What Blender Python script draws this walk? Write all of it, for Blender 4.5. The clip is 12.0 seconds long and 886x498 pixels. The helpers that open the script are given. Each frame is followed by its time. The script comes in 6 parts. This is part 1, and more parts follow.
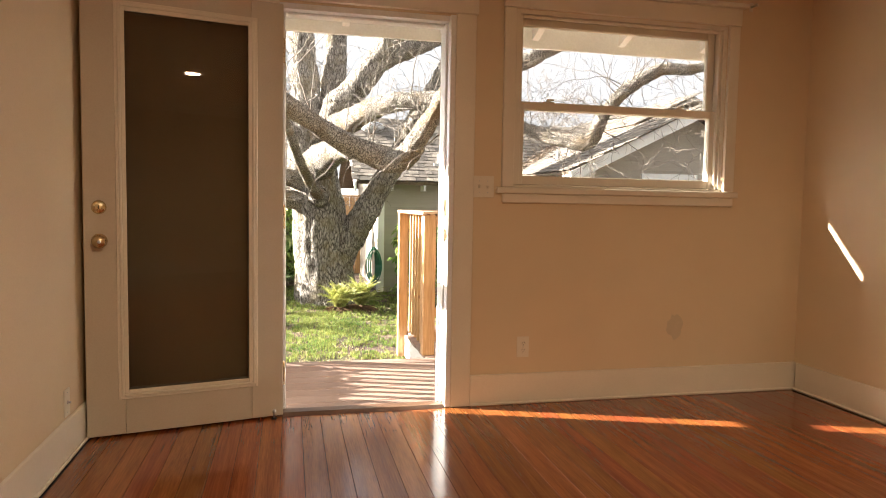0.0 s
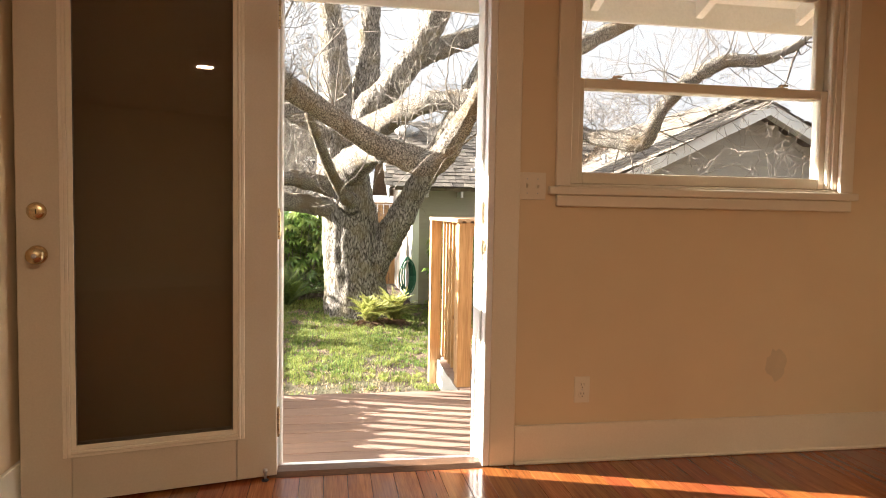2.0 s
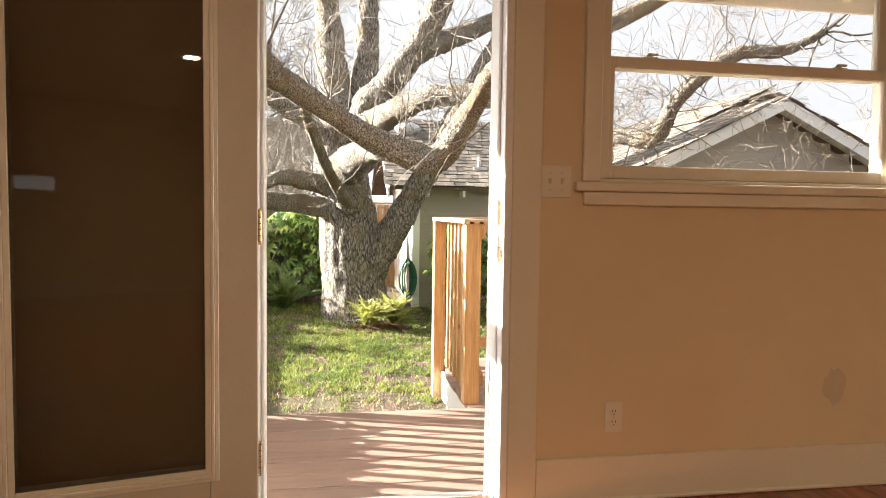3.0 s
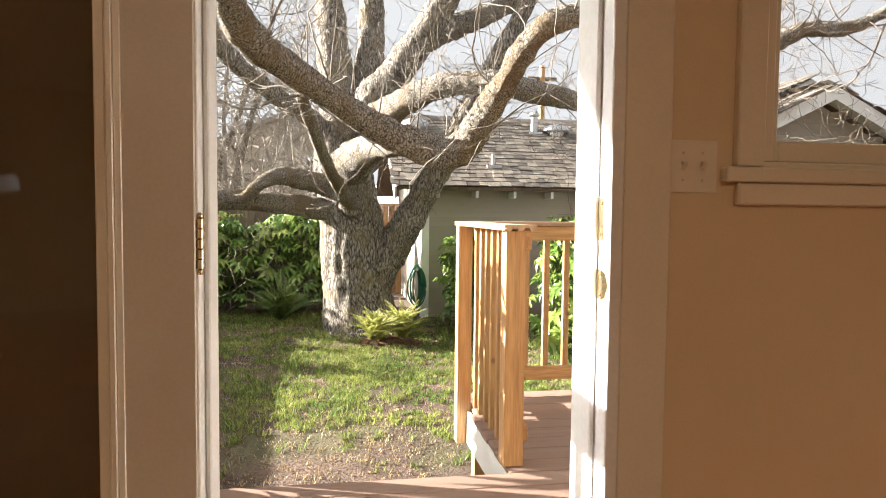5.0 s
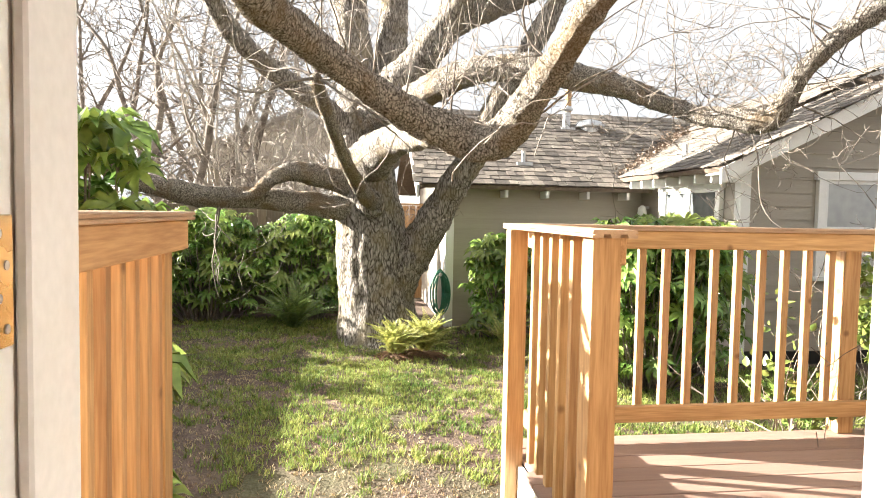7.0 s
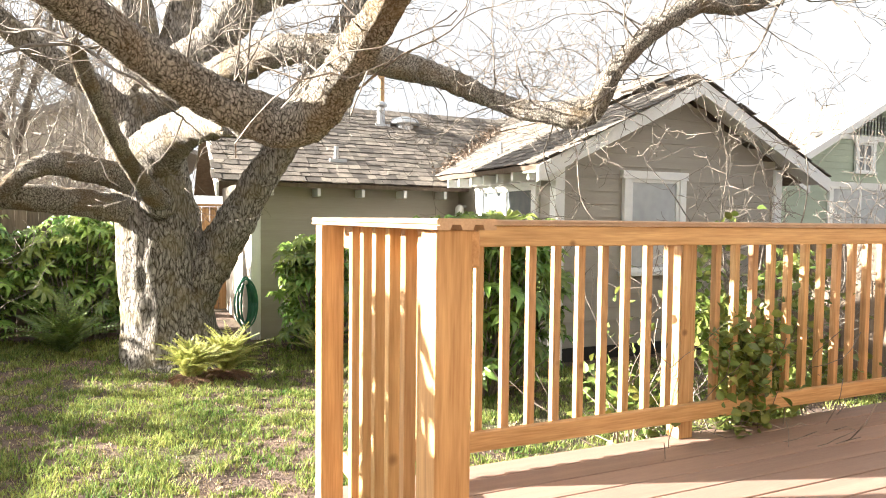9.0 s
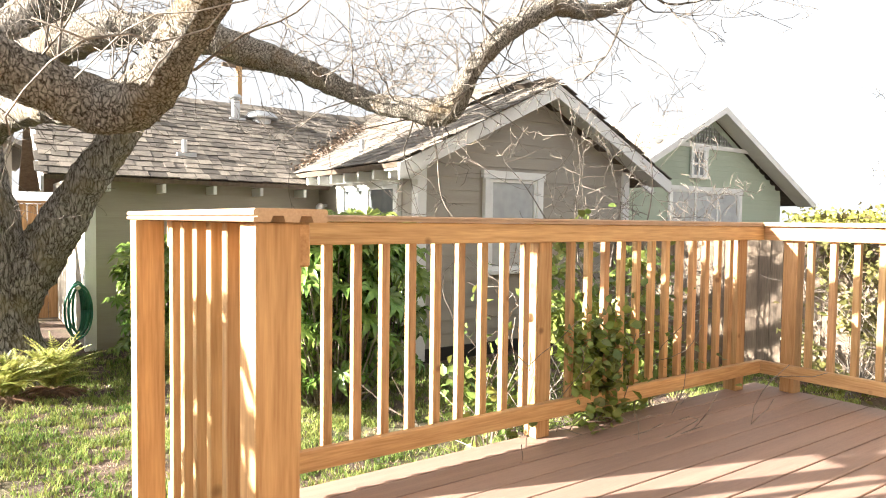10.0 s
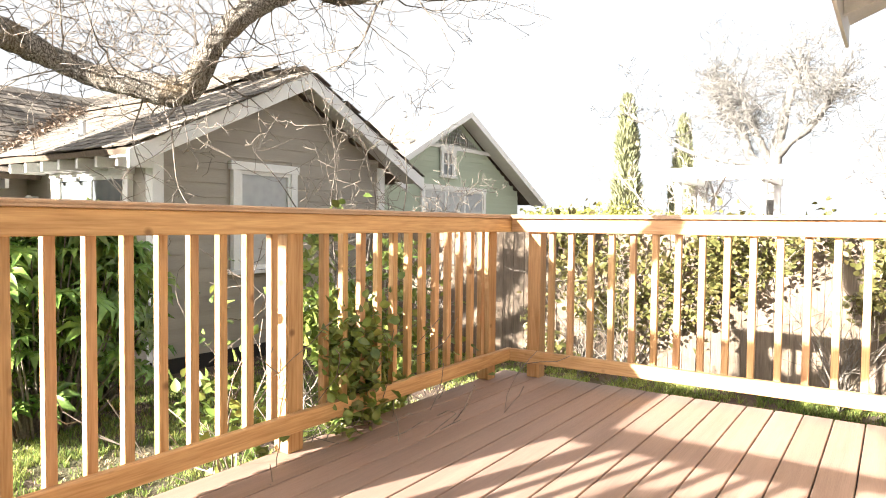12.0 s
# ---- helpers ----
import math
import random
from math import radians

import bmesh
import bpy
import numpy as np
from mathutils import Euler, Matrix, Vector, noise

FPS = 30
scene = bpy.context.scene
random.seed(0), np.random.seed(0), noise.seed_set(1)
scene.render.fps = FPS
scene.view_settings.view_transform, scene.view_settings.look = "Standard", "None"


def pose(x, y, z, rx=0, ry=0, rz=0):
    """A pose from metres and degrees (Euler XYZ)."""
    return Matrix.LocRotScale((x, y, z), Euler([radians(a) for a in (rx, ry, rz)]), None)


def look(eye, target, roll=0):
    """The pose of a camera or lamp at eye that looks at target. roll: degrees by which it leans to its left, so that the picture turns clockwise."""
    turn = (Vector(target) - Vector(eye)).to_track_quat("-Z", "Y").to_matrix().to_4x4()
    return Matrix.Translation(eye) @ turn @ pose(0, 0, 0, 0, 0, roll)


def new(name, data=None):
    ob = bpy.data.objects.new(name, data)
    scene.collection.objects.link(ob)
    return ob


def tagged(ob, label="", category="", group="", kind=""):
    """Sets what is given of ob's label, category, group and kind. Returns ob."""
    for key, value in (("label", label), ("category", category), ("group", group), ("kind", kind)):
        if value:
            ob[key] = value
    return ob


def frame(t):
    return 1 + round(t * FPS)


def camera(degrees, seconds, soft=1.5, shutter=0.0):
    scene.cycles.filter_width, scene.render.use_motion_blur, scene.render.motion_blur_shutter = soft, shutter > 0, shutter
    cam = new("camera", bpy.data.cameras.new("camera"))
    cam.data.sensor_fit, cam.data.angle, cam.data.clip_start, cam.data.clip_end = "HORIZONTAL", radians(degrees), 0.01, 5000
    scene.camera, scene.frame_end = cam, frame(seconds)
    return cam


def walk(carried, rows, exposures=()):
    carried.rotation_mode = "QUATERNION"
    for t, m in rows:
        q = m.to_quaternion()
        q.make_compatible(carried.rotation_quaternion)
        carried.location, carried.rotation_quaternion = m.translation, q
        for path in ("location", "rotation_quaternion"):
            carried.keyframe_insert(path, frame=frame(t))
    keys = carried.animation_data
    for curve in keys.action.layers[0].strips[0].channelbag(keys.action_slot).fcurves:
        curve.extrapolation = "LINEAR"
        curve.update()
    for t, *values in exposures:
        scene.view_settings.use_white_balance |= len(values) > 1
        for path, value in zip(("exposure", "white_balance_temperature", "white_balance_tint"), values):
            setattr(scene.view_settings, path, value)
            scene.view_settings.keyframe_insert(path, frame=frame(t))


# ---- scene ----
cam = camera(67.2, 12.0, soft=1.0)
PATH = [
    (0, (0.087, 0.239, 1.096), (0.535, 2.184, 0.961), 1.0),
    (0.5, (0.133, 0.398, 1.099), (0.574, 2.345, 0.976), 0.9),
    (1, (0.195, 0.583, 1.088), (0.602, 2.538, 0.965), 0.7),
    (1.5, (0.236, 0.768, 1.077), (0.584, 2.734, 0.96), 0.8),
    (2, (0.256, 0.97, 1.078), (0.592, 2.939, 0.966), 1.0),
    (2.5, (0.258, 1.155, 1.084), (0.599, 3.122, 0.968), 1.1),
    (3, (0.289, 1.368, 1.077), (0.626, 3.337, 0.965), 0.8),
    (5, (0.315, 2.321, 1.084), (0.642, 4.291, 0.976), 0.6),
    (5.5, (0.327, 2.562, 1.085), (0.64, 4.535, 0.98), 0.6),
    (6, (0.312, 2.778, 1.074), (0.604, 4.753, 0.964), 1.6),
    (6.5, (0.307, 2.984, 1.08), (0.582, 4.962, 0.973), 1.1),
    (8.3, (0.4, 3.678, 1.052), (0.827, 5.63, 0.957), 0.7),
    (8.5, (0.422, 3.742, 1.052), (0.96, 5.666, 0.955), 0.8),
    (9, (0.489, 3.837, 1.031), (1.295, 5.665, 0.943), 0.6),
    (9.5, (0.566, 3.913, 1.016), (1.526, 5.665, 0.932), 0.6),
    (10, (0.646, 3.981, 1.013), (1.797, 5.614, 0.931), 0.7),
    (10.5, (0.727, 4.041, 1.011), (2.042, 5.546, 0.932), 0.6),
    (11, (0.784, 4.075, 1.008), (2.223, 5.461, 0.931), 0.6),
    (11.5, (0.83, 4.116, 0.996), (2.37, 5.391, 0.922), 0.6),
    (12, (0.888, 4.181, 0.97), (2.54, 5.306, 0.893), 0.6),
]
walk(cam, [(t, look(eye, target, roll)) for t, eye, target, roll in PATH],
     exposures=((0.0, 3.08), (3.0, 2.92), (5.2, 2.66), (6.5, 2.90), (9.0, 3.02), (10.5, 2.95), (12.0, 2.98)))

# ---------------------------------------------------------------- light
TO_SUN = Vector((-0.90, 0.302, 0.333)).normalized()
SUN_ELEVATION = math.asin(TO_SUN.z)
world = bpy.data.worlds.new("sky")
scene.world = world
world.use_nodes = True
wn = world.node_tree.nodes
sky = wn.new("ShaderNodeTexSky")
sky.sky_type = "NISHITA"
sky.sun_disc = False
sky.sun_elevation = SUN_ELEVATION
sky.sun_rotation = math.atan2(TO_SUN.x, TO_SUN.y)
sky.air_density = 0.8
sky.dust_density = 4.0
sky.ozone_density = 0.6
wn["Background"].inputs["Strength"].default_value = 0.056
haze = wn.new("ShaderNodeHueSaturation")          # thin high haze pales the blue
haze.inputs["Saturation"].default_value = 0.26
haze.inputs["Value"].default_value = 0.74
world.node_tree.links.new(sky.outputs[0], haze.inputs["Color"])
veil = wn.new("ShaderNodeMix")                    # and whitens the horizon all round
veil.data_type, veil.blend_type = "RGBA", "LIGHTEN"
veil.inputs["Factor"].default_value = 1.0
veil.inputs["B"].default_value = (2.4, 2.46, 2.54, 1)
world.node_tree.links.new(haze.outputs[0], veil.inputs["A"])
world.node_tree.links.new(veil.outputs["Result"], wn["Background"].inputs["Color"])

sun = new("sun", bpy.data.lights.new("sun", "SUN"))
sun.data.energy = 5.0
sun.data.angle = radians(0.55)
sun.data.color = (1.0, 0.93, 0.83)
sun.matrix_world = look(TO_SUN * 50, (0, 0, 0))

downlight = new("downlight", bpy.data.lights.new("downlight", "AREA"))
downlight.data.shape = "DISK"
downlight.data.size = 0.13
downlight.data.energy = 6.8
downlight.data.color = (1.0, 0.79, 0.56)
downlight.matrix_world = look((0.82, 0.0, 2.335), (0.82, 0.0, 0.0))

# ---------------------------------------------------------------- materials
def surface(name, dark, light, size=6.0, fine=60.0, rough=0.6, spread=0.15, bump=0.2, depth=0.004, stretch=(1, 1, 1), metal=0.0,
            hue=0.0, each=0.15, knots=0.0, stain=None, stain_size=1.5, stain_amount=0.5, coat=0.0, specular=0.5, thin=0.0, span=(0.7, 1.3)):
    """Two scales of noise between two colours, a roughness that varies, fine relief, and a shift from piece to piece."""
    m = bpy.data.materials.new(name)
    m.use_nodes = True
    n, l = m.node_tree.nodes, m.node_tree.links
    b = n["Principled BSDF"]
    co, inf, ofs = n.new("ShaderNodeTexCoord"), n.new("ShaderNodeObjectInfo"), n.new("ShaderNodeVectorMath")
    ofs.operation = "MULTIPLY_ADD"
    l.new(inf.outputs["Random"], ofs.inputs[0])
    ofs.inputs[1].default_value = (17.0, 31.0, 23.0)
    l.new(co.outputs["Object"], ofs.inputs[2])
    mp = n.new("ShaderNodeMapping")
    mp.inputs["Scale"].default_value = stretch
    l.new(ofs.outputs[0], mp.inputs["Vector"])
    big, small = n.new("ShaderNodeTexNoise"), n.new("ShaderNodeTexNoise")
    for t, s, d in ((big, size, 4.0), (small, fine, 6.0)):
        t.inputs["Scale"].default_value, t.inputs["Detail"].default_value = s, d
        l.new(mp.outputs[0], t.inputs["Vector"])
    mixed = n.new("ShaderNodeMath")
    mixed.operation = "ADD"
    l.new(big.outputs["Fac"], mixed.inputs[0])
    l.new(small.outputs["Fac"], mixed.inputs[1])
    ramp = n.new("ShaderNodeMapRange")
    ramp.inputs["From Min"].default_value, ramp.inputs["From Max"].default_value = span
    l.new(mixed.outputs[0], ramp.inputs["Value"])
    col = n.new("ShaderNodeMix")
    col.data_type = "RGBA"
    l.new(ramp.outputs[0], col.inputs["Factor"])
    col.inputs["A"].default_value, col.inputs["B"].default_value = (*dark, 1), (*light, 1)
    out = col.outputs["Result"]
    if stain:
        st, sr, sm = n.new("ShaderNodeTexNoise"), n.new("ShaderNodeMapRange"), n.new("ShaderNodeMix")
        st.inputs["Scale"].default_value, st.inputs["Detail"].default_value = stain_size, 7.0
        l.new(ofs.outputs[0], st.inputs["Vector"])
        sr.inputs["From Min"].default_value, sr.inputs["From Max"].default_value = 0.5, 0.68
        sr.inputs["To Max"].default_value = stain_amount
        l.new(st.outputs["Fac"], sr.inputs["Value"])
        sm.data_type = "RGBA"
        l.new(sr.outputs[0], sm.inputs["Factor"])
        l.new(out, sm.inputs["A"])
        sm.inputs["B"].default_value = (*stain, 1)
        out = sm.outputs["Result"]
    if knots:
        kn_cell, kn_cut, kn_mix = n.new("ShaderNodeTexVoronoi"), n.new("ShaderNodeMapRange"), n.new("ShaderNodeMix")
        kn_cell.inputs["Scale"].default_value = knots
        l.new(ofs.outputs[0], kn_cell.inputs["Vector"])
        kn_cut.inputs["From Min"].default_value, kn_cut.inputs["From Max"].default_value = 0.13, 0.055
        kn_cut.inputs["To Max"].default_value = 0.8
        l.new(kn_cell.outputs["Distance"], kn_cut.inputs["Value"])
        kn_mix.data_type = "RGBA"
        l.new(kn_cut.outputs[0], kn_mix.inputs["Factor"])
        l.new(out, kn_mix.inputs["A"])
        kn_mix.inputs["B"].default_value = (dark[0] * 0.42, dark[1] * 0.34, dark[2] * 0.3, 1)
        out = kn_mix.outputs["Result"]
    hsv, vr = n.new("ShaderNodeHueSaturation"), n.new("ShaderNodeMapRange")
    geo, pick = n.new("ShaderNodeNewGeometry"), n.new("ShaderNodeMath")
    pick.operation = "ADD"
    l.new(inf.outputs["Random"], pick.inputs[0])
    l.new(geo.outputs["Random Per Island"], pick.inputs[1])
    wrap = n.new("ShaderNodeMath")
    wrap.operation = "FRACT"
    l.new(pick.outputs[0], wrap.inputs[0])
    vr.inputs["To Min"].default_value, vr.inputs["To Max"].default_value = 1 - each, 1 + each
    l.new(wrap.outputs[0], vr.inputs["Value"])
    l.new(vr.outputs[0], hsv.inputs["Value"])
    if hue:
        hr = n.new("ShaderNodeMapRange")
        hr.inputs["To Min"].default_value, hr.inputs["To Max"].default_value = 0.5 - hue, 0.5 + hue
        w2 = n.new("ShaderNodeMath")
        w2.operation = "PINGPONG"
        w2.inputs[1].default_value = 0.27
        l.new(wrap.outputs[0], w2.inputs[0])
        hr.inputs["From Max"].default_value = 0.27
        l.new(w2.outputs[0], hr.inputs["Value"])
        l.new(hr.outputs[0], hsv.inputs["Hue"])
    l.new(out, hsv.inputs["Color"])
    l.new(hsv.outputs[0], b.inputs["Base Color"])
    rr = n.new("ShaderNodeMapRange")
    rr.inputs["To Min"].default_value, rr.inputs["To Max"].default_value = max(rough - spread, 0.03), min(rough + spread, 1)
    l.new(big.outputs["Fac"], rr.inputs["Value"])
    l.new(rr.outputs[0], b.inputs["Roughness"])
    b.inputs["Metallic"].default_value = metal
    b.inputs["Coat Weight"].default_value = coat
    b.inputs["Coat Roughness"].default_value = 0.12
    b.inputs["Specular IOR Level"].default_value = specular
    if bump:
        bp = n.new("ShaderNodeBump")
        bp.inputs["Strength"].default_value, bp.inputs["Distance"].default_value = bump, depth
        l.new(mixed.outputs[0], bp.inputs["Height"])
        l.new(bp.outputs[0], b.inputs["Normal"])
    if thin:
        tr, mx = n.new("ShaderNodeBsdfTranslucent"), n.new("ShaderNodeMixShader")
        l.new(hsv.outputs[0], tr.inputs["Color"])
        mx.inputs[0].default_value = thin
        l.new(b.outputs[0], mx.inputs[1])
        l.new(tr.outputs[0], mx.inputs[2])
        l.new(mx.outputs[0], n["Material Output"].inputs["Surface"])
    return m


def clear_glass(name, tint=(1, 1, 1)):
    m = bpy.data.materials.new(name)
    m.use_nodes = True
    b = m.node_tree.nodes["Principled BSDF"]
    b.inputs["Base Color"].default_value = (*tint, 1)
    b.inputs["Transmission Weight"].default_value = 1.0
    b.inputs["Roughness"].default_value = 0.0
    b.inputs["IOR"].default_value = 1.45
    return m


PAINT_WALL = surface("cream_wall_paint", (0.68, 0.545, 0.365), (0.745, 0.61, 0.42), 1.2, 220, 0.55, 0.08, 0.12, 0.0012, each=0.0,
                     stain=(0.55, 0.42, 0.27), stain_size=2.1, stain_amount=0.12)
PAINT_TRIM = surface("white_trim_paint", (0.74, 0.68, 0.56), (0.80, 0.74, 0.62), 2.0, 160, 0.35, 0.08, 0.08, 0.001, each=0.0)
PAINT_CEILING = surface("white_ceiling_paint", (0.76, 0.73, 0.66), (0.82, 0.79, 0.72), 2.0, 200, 0.8, 0.05, 0.1, 0.001, each=0.0)
PAINT_OUT = surface("white_exterior_paint", (0.74, 0.74, 0.72), (0.84, 0.84, 0.82), 3.0, 70, 0.55, 0.1, 0.12, 0.002, each=0.04)
FLOOR_WOOD = surface("red_fir_floor", (0.165, 0.038, 0.011), (0.33, 0.10, 0.03), 3.0, 26, 0.17, 0.06, 0.05, 0.0008, (9, 0.7, 9), each=0.18,
                     hue=0.012, coat=0.25)
CEDAR = {}
for axis, st in (("x", (0.8, 14, 14)), ("y", (14, 0.8, 14)), ("z", (14, 14, 0.8))):
    CEDAR[axis] = surface("cedar_grain_" + axis, (0.30, 0.158, 0.062), (0.52, 0.325, 0.155), 2.2, 9, 0.62, 0.12, 0.25, 0.002, st, each=0.14, hue=0.006, knots=5.5)
DECK_BOARD = surface("brown_composite_decking", (0.215, 0.138, 0.108), (0.31, 0.21, 0.165), 3.0, 60, 0.62, 0.1, 0.3, 0.0015, (0.8, 10, 10), each=0.08,
                     stain=(0.33, 0.24, 0.19), stain_size=1.6, stain_amount=0.35)
def furrowed_bark(name, crack, plate, pale, cells=26.0, tall=0.30, patchy=0.45, relief=0.034):
    """Corky plates parted by deep wandering furrows, with lichen patches."""
    m = bpy.data.materials.new(name)
    m.use_nodes = True
    n, l = m.node_tree.nodes, m.node_tree.links
    b = n["Principled BSDF"]
    b.inputs["Roughness"].default_value = 0.93
    b.inputs["Specular IOR Level"].default_value = 0.2
    co, mp, warp, push = n.new("ShaderNodeTexCoord"), n.new("ShaderNodeMapping"), n.new("ShaderNodeTexNoise"), n.new("ShaderNodeVectorMath")
    mp.inputs["Scale"].default_value = (1.0, 1.0, tall)
    l.new(co.outputs["Object"], mp.inputs["Vector"])
    warp.inputs["Scale"].default_value, warp.inputs["Detail"].default_value = 7.0, 5.0
    l.new(mp.outputs[0], warp.inputs["Vector"])
    push.operation = "MULTIPLY_ADD"
    l.new(warp.outputs["Color"], push.inputs[0])
    push.inputs[1].default_value = (0.13, 0.13, 0.15)
    l.new(mp.outputs[0], push.inputs[2])
    cell, cut = n.new("ShaderNodeTexVoronoi"), n.new("ShaderNodeMapRange")
    cell.feature = "DISTANCE_TO_EDGE"
    cell.inputs["Scale"].default_value = cells
    l.new(push.outputs[0], cell.inputs["Vector"])
    cut.inputs["From Max"].default_value = 0.22
    l.new(cell.outputs["Distance"], cut.inputs["Value"])
    grain, patch = n.new("ShaderNodeTexNoise"), n.new("ShaderNodeTexNoise")
    grain.inputs["Scale"].default_value, grain.inputs["Detail"].default_value, grain.inputs["Roughness"].default_value = cells * 1.7, 8.0, 0.75
    l.new(push.outputs[0], grain.inputs["Vector"])
    patch.inputs["Scale"].default_value, patch.inputs["Detail"].default_value = 3.2, 8.0
    l.new(co.outputs["Object"], patch.inputs["Vector"])
    high = n.new("ShaderNodeMath")
    high.operation = "MULTIPLY_ADD"
    l.new(grain.outputs["Fac"], high.inputs[0])
    high.inputs[1].default_value = 1.15
    half_cut = n.new("ShaderNodeMath")
    half_cut.operation = "MULTIPLY"
    l.new(cut.outputs[0], half_cut.inputs[0])
    half_cut.inputs[1].default_value = 0.26
    l.new(half_cut.outputs[0], high.inputs[2])
    ramp = n.new("ShaderNodeMapRange")
    ramp.inputs["From Min"].default_value, ramp.inputs["From Max"].default_value = 0.54, 0.96
    l.new(high.outputs[0], ramp.inputs["Value"])
    col = n.new("ShaderNodeMix")
    col.data_type = "RGBA"
    l.new(ramp.outputs[0], col.inputs["Factor"])
    col.inputs["A"].default_value, col.inputs["B"].default_value = (*crack, 1), (*plate, 1)
    pr, lich = n.new("ShaderNodeMapRange"), n.new("ShaderNodeMix")
    pr.inputs["From Min"].default_value, pr.inputs["From Max"].default_value, pr.inputs["To Max"].default_value = 0.48, 0.64, patchy
    l.new(patch.outputs["Fac"], pr.inputs["Value"])
    lich.data_type = "RGBA"
    l.new(pr.outputs[0], lich.inputs["Factor"])
    l.new(col.outputs["Result"], lich.inputs["A"])
    lich.inputs["B"].default_value = (*pale, 1)
    l.new(lich.outputs["Result"], b.inputs["Base Color"])
    bump = n.new("ShaderNodeBump")
    bump.inputs["Strength"].default_value, bump.inputs["Distance"].default_value = 0.95, relief
    l.new(high.outputs[0], bump.inputs["Height"])
    l.new(bump.outputs[0], b.inputs["Normal"])
    return m


BARK = furrowed_bark("grey_furrowed_bark", (0.055, 0.044, 0.034), (0.53, 0.485, 0.43), (0.28, 0.225, 0.125))
LIMB_BARK = furrowed_bark("mottled_limb_bark", (0.045, 0.035, 0.026), (0.60, 0.55, 0.48), (0.22, 0.15, 0.075), 44.0, 0.6, 0.6, 0.030)
TWIG = surface("twig_bark", (0.08, 0.066, 0.055), (0.25, 0.215, 0.18), 5, 40, 0.9, 0.05, 0.3, 0.003, each=0.12)
SOIL = surface("lawn_soil", (0.040, 0.024, 0.017), (0.175, 0.118, 0.088), 2.2, 48, 0.95, 0.04, 0.9, 0.03, each=0.0,
               stain=(0.10, 0.12, 0.04), stain_size=0.9, stain_amount=0.5)
GRASS = surface("grass_blade", (0.06, 0.125, 0.022), (0.40, 0.42, 0.13), 1.6, 14, 0.75, 0.1, 0.0, each=0.45, hue=0.035, thin=0.32, specular=0.2)
DRY = surface("dry_grass_and_leaf_litter", (0.26, 0.19, 0.10), (0.56, 0.46, 0.28), 2, 20, 0.8, 0.1, 0.0, each=0.3, hue=0.02, thin=0.2)
FATSIA = surface("glossy_palmate_leaf", (0.075, 0.15, 0.03), (0.29, 0.39, 0.09), 3, 20, 0.28, 0.1, 0.1, 0.002, each=0.35, hue=0.03, thin=0.22)
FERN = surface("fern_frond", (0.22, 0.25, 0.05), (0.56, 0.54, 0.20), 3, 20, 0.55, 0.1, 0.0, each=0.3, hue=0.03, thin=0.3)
IVY = surface("ivy_leaf", (0.07, 0.12, 0.022), (0.24, 0.28, 0.07), 3, 20, 0.4, 0.1, 0.0, each=0.35, hue=0.03, thin=0.25)
IVY_OLIVE = surface("sun_bleached_ivy_leaf", (0.075, 0.075, 0.02), (0.22, 0.195, 0.07), 3, 20, 0.45, 0.1, 0.0, each=0.4, hue=0.03, thin=0.2)
IVY_HEDGE = surface("clipped_yellow_green_hedge", (0.16, 0.17, 0.03), (0.36, 0.34, 0.08), 3, 20, 0.5, 0.1, 0.0, each=0.35, hue=0.02, thin=0.25)
# same fern as above, with deep shade put into a darker colour
FERN_SHADED = surface("shade_toned_fern_frond", (0.05, 0.09, 0.02), (0.15, 0.20, 0.05), 3, 20, 0.5, 0.1, 0.0, each=0.3, hue=0.02, thin=0.2)
LITTER = surface("red_brown_dead_frond", (0.10, 0.05, 0.03), (0.26, 0.15, 0.085), 3, 20, 0.85, 0.1, 0.0, each=0.3)
CONIFER = surface("conifer_needles", (0.13, 0.145, 0.07), (0.30, 0.295, 0.17), 3, 20, 0.7, 0.1, 0.0, each=0.3, hue=0.02, thin=0.15)
SIDING = surface("taupe_lap_siding", (0.31, 0.28, 0.232), (0.38, 0.345, 0.29), 2.0, 60, 0.6, 0.08, 0.15, 0.002, (0.3, 1, 4), each=0.03)
SIDING_GREEN = surface("sage_green_lap_siding", (0.36, 0.42, 0.32), (0.42, 0.48, 0.38), 2.0, 60, 0.6, 0.08, 0.15, 0.002, (0.3, 1, 4), each=0.03)
SHINGLE = surface("weathered_wood_shingle", (0.085, 0.07, 0.058), (0.235, 0.205, 0.17), 2.0, 20, 0.85, 0.08, 0.5, 0.006, (3, 3, 3), each=0.5, hue=0.01)
FENCE = surface("weathered_fence_board", (0.10, 0.075, 0.055), (0.22, 0.165, 0.12), 2.0, 14, 0.85, 0.08, 0.4, 0.004, (10, 10, 0.8), each=0.2)
BRASS = surface("brass_hardware", (0.58, 0.46, 0.27), (0.70, 0.58, 0.36), 8, 90, 0.25, 0.08, 0.05, 0.0005, metal=1.0, each=0.0)
PLASTIC = surface("ivory_plastic", (0.74, 0.68, 0.56), (0.78, 0.72, 0.60), 8, 90, 0.35, 0.05, 0.0, each=0.0)
DARK = surface("dark_slot", (0.012, 0.011, 0.01), (0.02, 0.018, 0.016), 8, 90, 0.7, 0.1, 0.0, each=0.0)
METAL = surface("galvanised_metal", (0.50, 0.51, 0.52), (0.62, 0.63, 0.64), 8, 60, 0.45, 0.1, 0.1, 0.001, metal=0.8, each=0.05)
GLASS = clear_glass("window_glass")
TINTED = clear_glass("bronze_tinted_glass", (0.52, 0.50, 0.46))
HOSE = surface("green_hose_rubber", (0.02, 0.14, 0.09), (0.035, 0.19, 0.12), 8, 60, 0.4, 0.1, 0.0, each=0.0)

